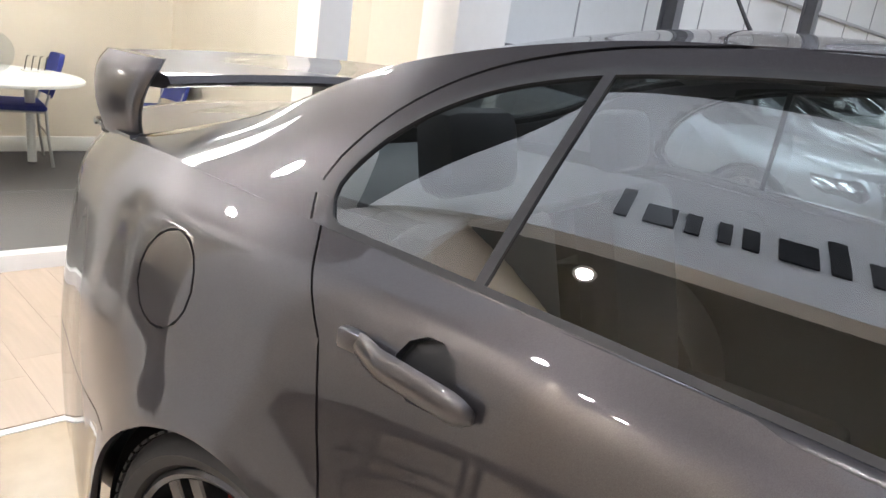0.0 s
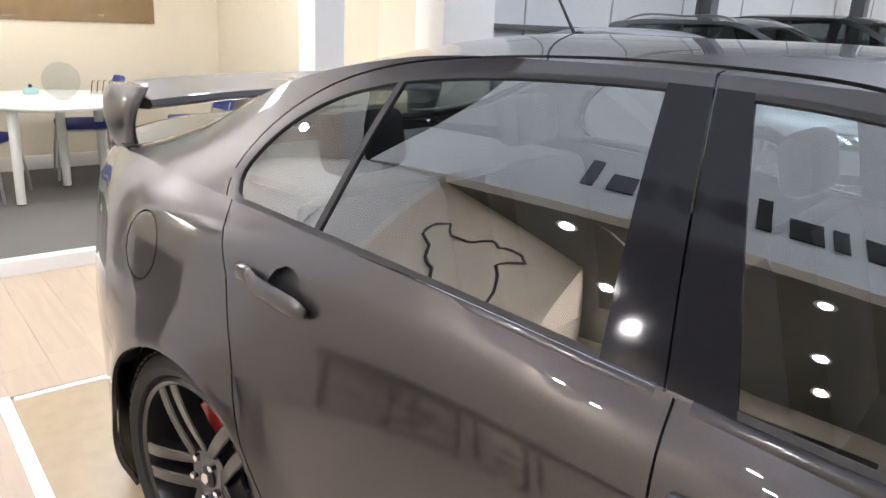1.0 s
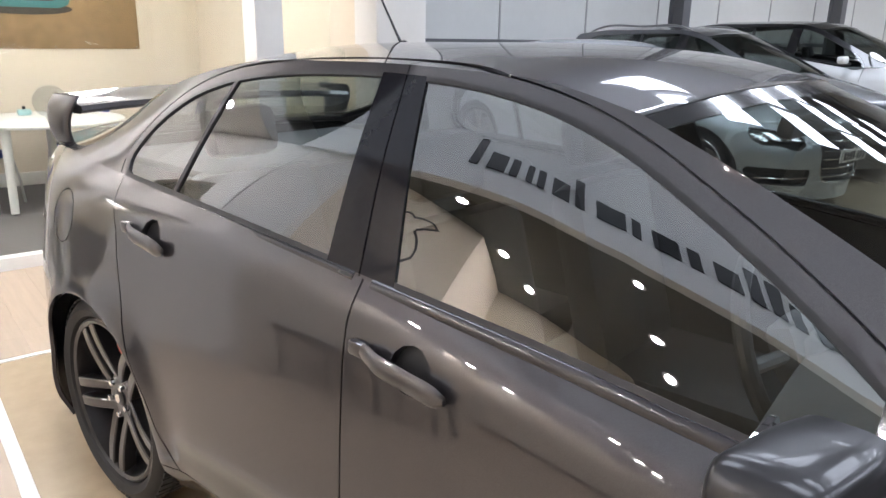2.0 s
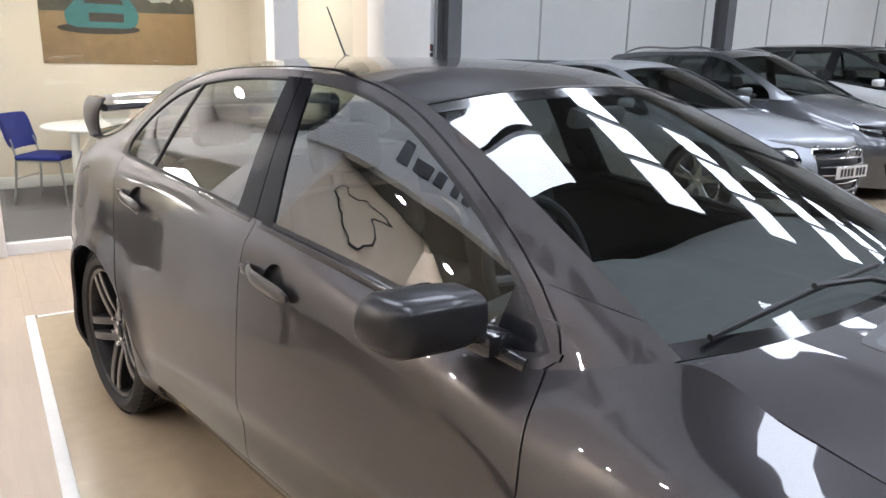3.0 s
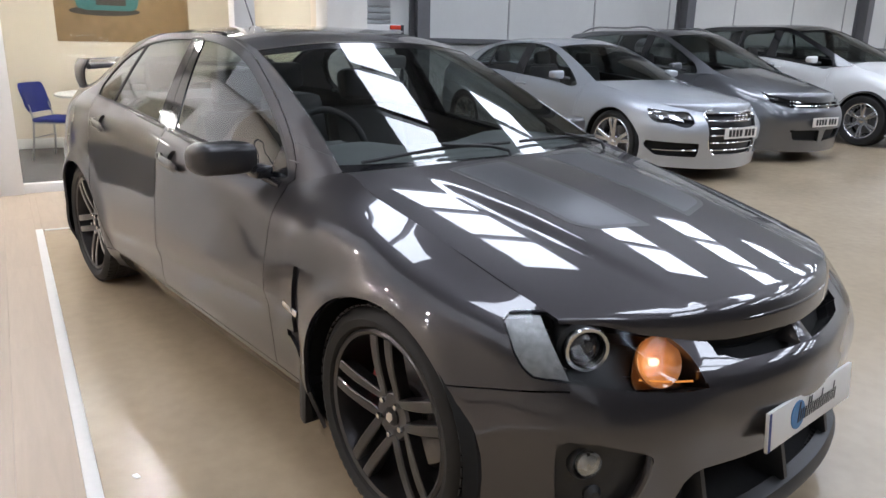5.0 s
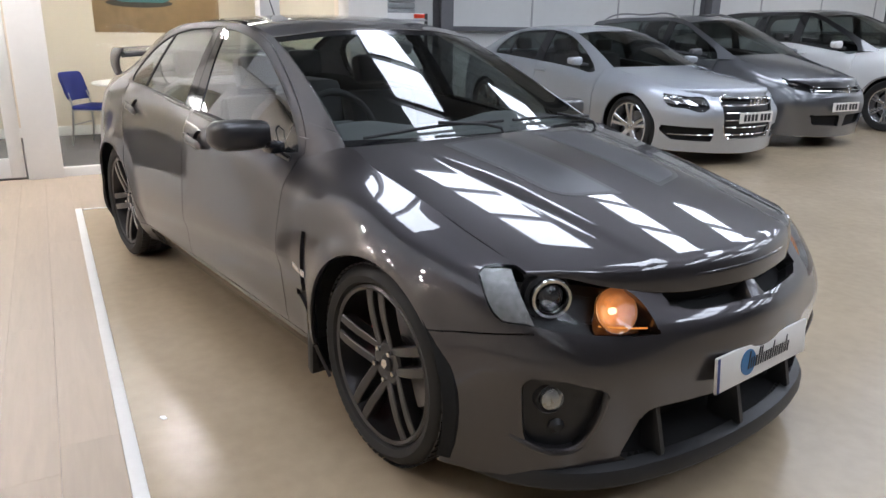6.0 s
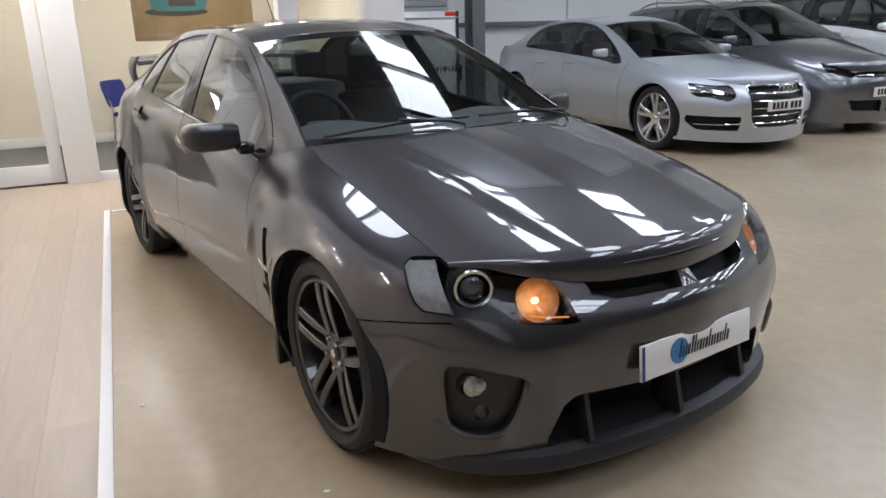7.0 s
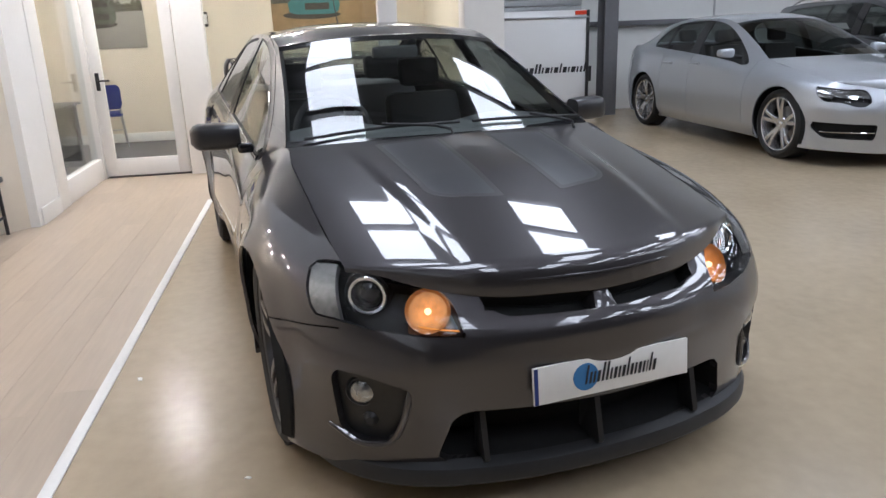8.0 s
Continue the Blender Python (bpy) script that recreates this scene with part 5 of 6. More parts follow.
# lamps
for s in (-1, 1):
    turn = Matrix.Rotation(math.atan2(s * 0.50, 0.86) + math.pi / 2, 4, "Z")

    def lamp(name, x, y, z, profile, mat, label="", m=turn):
        ob = part(name, revolve_bm(profile, 36), mat, saloon, label)
        ob.matrix_basis = pose(x, s * y, z) @ m
        return ob
    # profiles open towards -y before the turn
    lamp("headlight_ring", 3.440, .640, .690, [(0.046, -0.006), (0.049, -0.013), (0.057, -0.013), (0.060, -0.004), (0.056, 0.012), (0.046, 0.012)], REFLECTOR, "bright projector ring")
    lamp("projector_lens", 3.436, .640, .690, [(0.0, -0.018), (0.018, -0.015), (0.034, -0.006), (0.044, 0.006), (0.046, 0.02)], LAMP_GLASS, "domed grey projector lens")
    lamp("headlight_bezel", 3.428, .640, .690, [(0.056, -0.006), (0.068, 0.0), (0.072, 0.02), (0.068, 0.05)], DARK)
    facing = Vector((0.82, s * 0.30, 0.42)).to_track_quat("-Y", "Z").to_matrix().to_4x4()
    lamp("indicator_bowl", 3.538, .490, .646, [(0.0, 0.014), (0.018, 0.011), (0.036, 0.001), (0.052, -0.013), (0.064, -0.029), (0.066, -0.030), (0.066, -0.02)], AMBER_LIT, "lit amber indicator bowl behind the lens", facing)
    lamp("indicator_bulb", 3.538, .490, .646, [(0.0, -0.022), (0.006, -0.020), (0.010, -0.013), (0.010, 0.004)], AMBER_BULB, "", facing)
    part("indicator_strip", tube_bm(curve([(3.540, s * .545, .613), (3.594, s * .470, .607), (3.618, s * .425, .605)], 8), 0.0026, 8), AMBER_STRIP, saloon)
    fogs = Matrix.Rotation(math.atan2(s * 0.42, 0.9) + math.pi / 2, 4, "Z")
    lamp("fog_lamp", 3.505, .688, .425, [(0.0, -0.034), (0.02, -0.031), (0.034, -0.022), (0.038, -0.012), (0.040, 0.02)], FOG_GLASS, "round clear fog lamp", fogs)
    lamp("fog_bezel", 3.500, .688, .425, [(0.038, -0.016), (0.044, -0.022), (0.050, -0.014), (0.052, 0.03)], DARK, "", fogs)
    lamp("parking_sensor", 3.515, .672, .335, [(0.0, -0.026), (0.012, -0.025), (0.016, -0.02), (0.024, -0.012), (0.026, 0.03)], DARK, "", fogs)
    part("fog_trim", tube_bm(curve([(3.44, s * .782, .305), (3.53, s * .703, .262), (3.567, s * .642, .268), (3.606, s * .600, .35), (3.618, s * .588, .41), (3.612, s * .575, .445)], 20), 0.0105, 8), PAINT, saloon)

# nose: upper grille, badge tooth, intake struts, splitter
bm = bmesh.new()
for k in range(3):
    add_tube(bm, curve([(3.545, -.36, .668 - .014 * k), (3.615, -.18, .668 - .014 * k), (3.635, 0, .668 - .014 * k), (3.615, .18, .668 - .014 * k), (3.545, .36, .668 - .014 * k)], 20), 0.0035, 6)
part("grille_mesh", bm, LINER, saloon)
bm = bmesh.new()
tooth = [(3.668, -.024, .688), (3.668, .024, .688), (3.719, .040, .630), (3.719, -.040, .630), (3.60, -.03, .68), (3.60, .03, .68), (3.60, .04, .62), (3.60, -.04, .62)]
vs = [bm.verts.new(p) for p in tooth]
for f in ((0, 1, 2, 3), (4, 7, 6, 5), (0, 4, 5, 1), (3, 2, 6, 7), (0, 3, 7, 4), (1, 5, 6, 2)):
    bm.faces.new([vs[i] for i in f])
bmesh.ops.bevel(bm, geom=bm.edges[:], offset=0.006, segments=2, affect="EDGES", profile=0.5)
part("grille_tooth", bm, PAINT, saloon)
part("bonnet_lip", tube_bm(curve([(3.610, -.335, .735), (3.655, -.18, .737), (3.671, 0, .737), (3.655, .18, .737), (3.610, .335, .735)], 24), 0.0055, 8), PAINT, saloon)
for yy in (-.37, -.01, .37):
    part("intake_strut", prism_bm(rounded_outline([(3.60, .37), (3.685 - abs(yy) * .12, .36), (3.725 - abs(yy) * .12, .20), (3.60, .19)], .01), yy - 0.009, yy + 0.009, 0.003), DARK, saloon)
bm = bmesh.new()
lip = curve([(3.30, -.885), (3.47, -.80), (3.60, -.665), (3.70, -.40), (3.745, 0), (3.70, .40), (3.60, .665), (3.47, .80), (3.30, .885)], 60)
rings = []
for i, (xx, yy) in enumerate(lip):
    a, b = lip[max(0, i - 1)], lip[min(len(lip) - 1, i + 1)]
    t = (b - a) / np.linalg.norm(b - a)
    nx, ny = t[1], -t[0]
    w = min(1.0, min(i, 59 - i) / 16)
    rings.append([bm.verts.new((xx + nx * (o - 0.04 * (1 - w)), yy + ny * (o - 0.04 * (1 - w)), zz)) for o, zz in ((-0.055, .205), (-0.020, .190), (-0.010, .168), (-0.010, .146), (-0.016, .136), (-0.07, .14))])
for i in range(len(rings) - 1):
    for k in range(6):
        bm.faces.new((rings[i][k], rings[i][(k + 1) % 6], rings[i + 1][(k + 1) % 6], rings[i + 1][k]))
part("front_splitter", bm, DARK, saloon, sharp=30)

# number plate with a dealer's name drawn as plain slanted bars
plate = part("number_plate", box_bm(-0.006, 0.004, -0.26, 0.26, -0.056, 0.056, 0.002), PLATE_WHITE, saloon, "white plastic number plate with a blue disc and dark bars")
plate.matrix_basis = pose(3.752, 0, 0.455, 0, -5, 0)
part("plate_edge", box_bm(0.0042, 0.0052, -0.258, -0.246, -0.054, 0.054), NAVY_INK, plate)
part("plate_disc", revolve_bm([(0.0, -0.0064), (0.041, -0.0062), (0.041, -0.003)], 40), BLUE_INK, plate).matrix_basis = pose(0, -0.093, 0.002, 0, 0, 90)
at = -0.098
for w, tall in ((.020, 1), (.022, 0), (.0075, 1), (.0075, 1), (.022, 0), (.022, 0), (.021, 1), (.022, 0), (.016, 0), (.022, 1)):
    slanted_shape("name_bar", at, w, 0.034, 0.0062, 0.2, 0.056 if tall else 0, 0.0068, 0.0078, plate, "yz").location = (0, 0, -0.020)
    at += w + 0.0062
for s in (-1, 1):
    part("plate_foot", box_bm(-0.06, -0.004, s * 0.2 - 0.015, s * 0.2 + 0.015, -0.03, 0.03, 0.003), DARK, plate)

# wipers, scuttle, aerial
part("scuttle", tube_bm(curve([(2.44, -.68, .965), (2.545, -.38, .970), (2.59, 0, .972), (2.545, .38, .970), (2.44, .68, .965)], 30), 0.022, 8), DARK, saloon)
for base, mid, tip0, tip1 in (((2.555, -.02, .995), (2.462, -.30, 1.042), (2.428, -.62, 1.015), (2.478, .04, 1.043)), ((2.545, .56, .985), (2.455, .38, 1.038), (2.478, .10, 1.043), (2.408, .66, 1.020))):
    blade = part("wiper_blade", tube_bm(curve([tip0, mid, tip1], 16), 0.0065, 8), SEAL, saloon)
    top = (mid[0] + 0.01, mid[1], mid[2] + 0.016)
    part("wiper_arm", tube_bm([base, (base[0] - 0.02, base[1], base[2] + 0.028), (base[0] - 0.05, base[1] - 0.06 * (1 if base[1] < 0.3 else 1), base[2] + 0.045), top], 0.0065, 8), DARK, blade)
part("aerial", tube_bm([(0.44, 0, 1.455), (0.415, 0, 1.49), (0.30, 0, 1.665)], 0.0055, 8, taper=0.5), DARK, saloon, "short black roof aerial")
part("aerial_base", revolve_bm([(0.0, 0.03), (0.012, 0.026), (0.022, 0.0)], 20, axis="z"), DARK, saloon).location = (0.445, 0, 1.445)


# interior
def seat(parent, x, y, rear=False):
    st = part("seat_back", box_bm(-0.07, 0.07, -0.24, 0.24, 0, 0.62, 0.06, pose(x - 0.26, y, 0.46, 0, -16, 0)), LEATHER, parent, "black leather seat")
    part("seat_cushion", box_bm(x - 0.26, x + 0.28, y - 0.25, y + 0.25, 0.36, 0.52, 0.05), LEATHER, parent)
    part("headrest", box_bm(-0.05, 0.05, -0.13, 0.13, 0, 0.17, 0.04, pose(x - 0.45, y, 1.09, 0, -12, 0)), LEATHER, st)


for s in (-1, 1):
    seat(saloon, 1.42, s * 0.37)
    seat(saloon, 0.52, s * 0.38)
part("rear_shelf", box_bm(-0.55, 0.12, -0.55, 0.55, 1.03, 1.06, 0.01), DASH, saloon)
part("cabin_floor", box_bm(0.0, 2.4, -0.78, 0.78, 0.30, 0.34, 0.01), DASH, saloon)
V, F = sheet(np.stack([
    right([(1.90, .74, .93), (2.05, .74, .985), (2.25, .72, .99), (2.44, .66, .955)]),
    right([(1.88, .38, .95), (2.02, .38, 1.02), (2.25, .38, 1.005), (2.52, .38, .955)]),
    right([(1.88, .12, .93), (2.02, .12, .985), (2.28, .12, .99), (2.54, .12, .955)]),
    right([(1.88, 0, .93), (2.02, 0, .985), (2.28, 0, .99), (2.55, 0, .955)])]), 0.04, mirror_v=True)
panel("dashboard", V, F, np.ones(len(F), bool), DASH, saloon, "dark grey moulded dashboard", rim=0.3)
wheel_ring = [(1.83 - 0.07 * math.sin(2 * math.pi * k / 32), -0.37 + 0.185 * math.cos(2 * math.pi * k / 32), 0.955 + 0.172 * math.sin(2 * math.pi * k / 32)) for k in range(32)]
sw = part("steering_wheel", tube_bm(wheel_ring, 0.016, 10, closed=True), LEATHER, saloon, "black leather steering wheel")
part("wheel_boss", box_bm(-0.03, 0.03, -0.07, 0.07, -0.06, 0.06, 0.025, pose(1.85, -0.37, 0.945, 0, -22, 0)), DASH, sw)
for a in (0, 180, 270):
    t = radians(a)
    part("wheel_spoke", tube_bm([(1.85, -0.37 + 0.05 * math.cos(t), 0.945 + 0.05 * math.sin(t)), (1.83 - 0.07 * math.sin(t), -0.37 + 0.18 * math.cos(t), 0.955 + 0.168 * math.sin(t))], 0.014, 8), DASH, sw)
part("steering_column", tube_bm([(1.86, -0.37, 0.94), (2.05, -0.37, 0.88)], 0.05, 12), DASH, saloon)
part("rear_view_mirror", box_bm(-0.02, 0.02, -0.12, 0.12, -0.03, 0.03, 0.015, pose(1.70, 0, 1.32, 0, 12, 0)), DASH, saloon)


# ---- office furniture ----
def blue_chair(u, v, turn, label="blue fabric meeting chair on grey tube legs"):
    c = thing("office_chair", ROOM @ pose(u, v, 0.004, 0, 0, turn), label, "chair", "blue office chairs")
    part("seat", box_bm(-0.225, 0.225, -0.22, 0.22, 0.425, 0.475, 0.022), BLUE_CLOTH, c)
    V, F = sheet(np.array([[(0.225 * a * (0.84 if h in (0, 1) else 0.97 if h in (0.1, 0.9) else 1.0), -0.215 - 0.09 * h + 0.03 * (1 - a * a) * -1, 0.53 + 0.32 * h) for a in (-1, -0.9, -0.4, 0, 0.4, 0.9, 1)] for h in (0, 0.1, 0.5, 0.9, 1)]), 0.05)
    P = V[:, :3]
    n = len(P)
    verts = [tuple(p) for p in P] + [(p[0], p[1] - 0.035, p[2]) for p in P]
    faces = [list(f) for f in F] + [[i + n for i in f[::-1]] for f in F]
    edge = {}
    for f in F:
        for k in range(4):
            e = (f[k], f[(k + 1) % 4])
            if e[::-1] in edge:
                del edge[e[::-1]]
            else:
                edge[e] = 1
    faces += [[b, a, a + n, b + n] for a, b in edge]
    mesh_object("backrest", verts, faces, BLUE_CLOTH, c, "", True, 60)
    for s in (-1, 1):
        part("leg", tube_bm([(s * 0.20, 0.20, 0.43), (s * 0.225, 0.235, 0.2), (s * 0.235, 0.25, 0.0)], 0.0115, 10), TUBE, c)
        part("leg", tube_bm([(s * 0.20, -0.25, 0.62), (s * 0.205, -0.205, 0.46), (s * 0.225, -0.22, 0.22), (s * 0.235, -0.25, 0.0)], 0.0115, 10), TUBE, c)
        part("side_rail", tube_bm([(s * 0.202, -0.205, 0.42), (s * 0.202, 0.20, 0.42)], 0.010, 8), TUBE, c)
    part("stretcher", tube_bm([(-0.222, -0.22, 0.25), (0.222, -0.22, 0.25)], 0.008, 8), TUBE, c)
    return c


blue_chair(-3.50, 0.42, -32)
blue_chair(-4.02, 1.30, 172)
blue_chair(-3.95, 2.30, 180)
blue_chair(-3.95, -1.80, 105, "dark-backed blue office chair beyond the glass door")

desk = thing("office_desk", ROOM @ pose(-1.75, -2.05, 0.004), "dark grey office desk behind the glass partition", "desk")
part("desk_top", box_bm(-0.75, 0.75, -0.38, 0.38, 0.715, 0.745, 0.004), DESK, desk)
for du in (-0.70, 0.70):
    part("side_panel", box_bm(du - 0.015, du + 0.015, -0.34, 0.34, 0.0, 0.715, 0.003), DESK, desk)
part("front_panel", box_bm(-0.68, 0.68, 0.28, 0.298, 0.18, 0.715, 0.002), DESK, desk)

table = thing("meeting_table", ROOM @ pose(-3.50, 1.00, 0.004), "round white meeting table with white legs", "table")
part("tabletop", revolve_bm([(0.0, 0.735), (0.62, 0.735), (0.632, 0.727), (0.632, 0.712), (0.62, 0.705), (0.0, 0.705)], 64, axis="z"), WHITE, table)
for lu, lv in ((0.40, -0.38), (-0.08, 0.03), (-0.42, 0.40)):
    leg = part("leg", tube_bm([(lu, lv, 0.705), (lu * 1.04, lv * 1.04, 0.012)], 0.038, 16, taper=0.85), WHITE, table)
    part("foot", revolve_bm([(0.0, 0.0), (0.03, 0.0), (0.03, 0.012), (0.0, 0.012)], 16, axis="z"), DARK, leg).location = (lu * 1.04, lv * 1.04, 0.0)
stand = thing("acrylic_disc", ROOM @ pose(-3.35, 1.02, 0.739), "clear round acrylic disc standing on the table", "display stand")
part("disc", prism_bm([(0.14 * math.cos(2 * math.pi * k / 40), 0.15 + 0.14 * math.sin(2 * math.pi * k / 40)) for k in range(40)], -0.004, 0.004, plane="yz"), CLEAR, stand)
part("foot", box_bm(-0.04, 0.04, -0.05, 0.05, 0, 0.014, 0.003), CLEAR, stand)
bottle = thing("hand_gel_bottle", ROOM @ pose(-3.80, 0.88, 0.739), "small pale blue gel bottle with dark cap", "bottle")
part("body", box_bm(-0.03, 0.03, -0.055, 0.055, 0, 0.055, 0.012), plain("pale_blue_plastic", (0.42, 0.66, 0.68), 0.35, grain=0.05), bottle)
part("cap", revolve_bm([(0.0, 0.055), (0.014, 0.055), (0.014, 0.082), (0.0, 0.084)], 16, axis="z"), DARK, bottle)
rack = thing("brochure_rack", ROOM @ pose(-3.68, 1.38, 0.739), "small wire rack on the table", "rack")
part("rack_base", box_bm(-0.05, 0.05, -0.09, 0.09, 0, 0.012, 0.003), WHITE, rack)
for k in range(4):
    part("rack_wire", tube_bm([(0.0, -0.075 + 0.045 * k, 0.01), (0.01, -0.06 + 0.045 * k, 0.11), (0.02, -0.045 + 0.045 * k, 0.115)], 0.004, 8), DARK, rack)

SAND = plain("print_sand", (0.30, 0.20, 0.10), 0.55, grain=0.3, scale=10)
TREES = plain("print_hedge", (0.09, 0.085, 0.06), 0.55, grain=0.5, scale=25)
HAZE = plain("print_sky", (0.42, 0.42, 0.36), 0.55, grain=0.1, scale=6)
TEAL = plain("print_teal", (0.05, 0.17, 0.17), 0.5, grain=0.2, scale=20)
OLIVE = plain("print_olive", (0.09, 0.10, 0.07), 0.5, grain=0.25, scale=20)
SHADE = plain("print_shadow", (0.055, 0.045, 0.035), 0.55, grain=0.3, scale=18)


def poster(v0, v1, z0, z1, car_mat, label, sand):
    p = thing("wall_poster", ROOM @ pose(-4.40, v0, z0), label, "poster")
    w, h = v1 - v0, z1 - z0
    part("board", box_bm(0.0, 0.012, 0, w, 0, h, 0.002), sand, p)
    part("printed_sky", box_bm(0.0125, 0.0135, 0.005, w - 0.005, h * 0.62, h - 0.005), HAZE, p)
    hedge = [(w * k / 24, h * (0.60 + 0.14 * abs(math.sin(k * 1.7)) + 0.05 * math.sin(k * 0.6))) for k in range(25)]
    part("printed_hedge", prism_bm([(0.005, h * 0.52)] + [(min(max(a, 0.005), w - 0.005), b) for a, b in hedge] + [(w - 0.005, h * 0.55)], 0.0138, 0.0145, plane="yz"), TREES, p)
    part("printed_shadow", prism_bm([(w * (0.36 + 0.26 * math.cos(2 * math.pi * k / 30)), h * (0.36 + 0.055 * math.sin(2 * math.pi * k / 30))) for k in range(30)], 0.0146, 0.0150, plane="yz"), SHADE, p)
    car = [(.16, .40), (.15, .52), (.20, .60), (.27, .72), (.33, .75), (.50, .75), (.55, .70), (.60, .58), (.62, .50), (.60, .40), (.55, .37), (.22, .37)]
    part("printed_car", prism_bm([(w * a, h * b) for a, b in rounded_outline(car, .02)], 0.0151, 0.0158, plane="yz"), car_mat, p)
    part("printed_glass", prism_bm([(w * a, h * b) for a, b in rounded_outline([(.27, .61), (.31, .70), (.49, .70), (.53, .61)], .015)], 0.0159, 0.0164, plane="yz"), SHADE, p)
    part("printed_grille", prism_bm([(w * a, h * b) for a, b in rounded_outline([(.30, .43), (.30, .52), (.52, .52), (.52, .43)], .012)], 0.0159, 0.0164, plane="yz"), SHADE, p)
    for c in (.02, .5, .98):
        part("fixing", revolve_bm([(0.0, -0.004), (0.008, -0.003), (0.009, 0.0)], 12), CHROME, p).matrix_basis = pose(0.016, w * c, 0.02, 0, 0, 90)
    return p


poster(0.53, 2.10, 1.30, 2.32, TEAL, "large print of a teal vehicle on sandy ground", SAND)
poster(-2.12, -1.20, 1.30, 2.20, OLIVE, "framed print of an olive vintage vehicle", plain("print_grey", (0.33, 0.31, 0.28), 0.55, grain=0.2, scale=12))
switch = thing("wall_phone", ROOM @ pose(-4.40, -0.40, 1.62), "small dark wall intercom", "intercom")
part("casing", box_bm(0, 0.05, -0.05, 0.05, -0.07, 0.13, 0.01), DARK, switch)
part("face", box_bm(0.0505, 0.054, 0.0, 0.045, -0.03, 0.1, 0.002), WHITE, switch)

# white box trailer by the shutter
trailer = thing("box_trailer", ROOM @ pose(-5.05, 4.1, 0), "white box trailer with dark name bars and a red lamp", "trailer")
part("body", box_bm(0, 0.68, -1.1, 1.16, 0.24, 1.62, 0.015), WHITE_PAINT, trailer)
part("roof_rail", box_bm(-0.01, 0.70, -1.11, 1.17, 1.50, 1.535, 0.006), TUBE, trailer)
part("corner_trim", box_bm(0.655, 0.70, 1.125, 1.175, 0.24, 1.62, 0.008), DARK, trailer)
part("chassis", box_bm(0.05, 0.64, -1.0, 1.05, 0.16, 0.24, 0.01), GIRDER, trailer)
part("marker_lamp", box_bm(0.685, 0.705, 0.94, 1.12, 1.55, 1.61, 0.006), plain("red_lamp", (0.75, 0.06, 0.02), 0.3, grain=0.05), trailer, "red marker lamp")
for sy in (-0.7, 0.7):
    part("tyre", revolve_bm([(0.1, 0.0), (0.15, -0.01), (0.16, 0.02), (0.16, 0.10), (0.15, 0.13), (0.1, 0.12)], 32, closed=True), RUBBER, trailer).matrix_basis = pose(0.5, sy, 0.16)
at = 0.02
for w, tall in zip((.115, .12, .035, .035, .12, .12, .115, .12, .09, .12), (1, 0, 1, 1, 0, 0, 1, 0, 0, 1)):
    slanted_shape("name_bar", at, w, 0.085, 0.026, 0.2, 0.14 if tall else 0, 0.681, 0.684, trailer, "yz").location = (0, 0, 0.70)
    at += w + 0.022
part("side_lamp", box_bm(0.66, 0.70, 1.178, 1.22, 0.55, 0.78, 0.01), DARK, trailer)


# ---- the parked cars beyond ----
def remap(rows, f):
    return [f(*r) for r in rows]


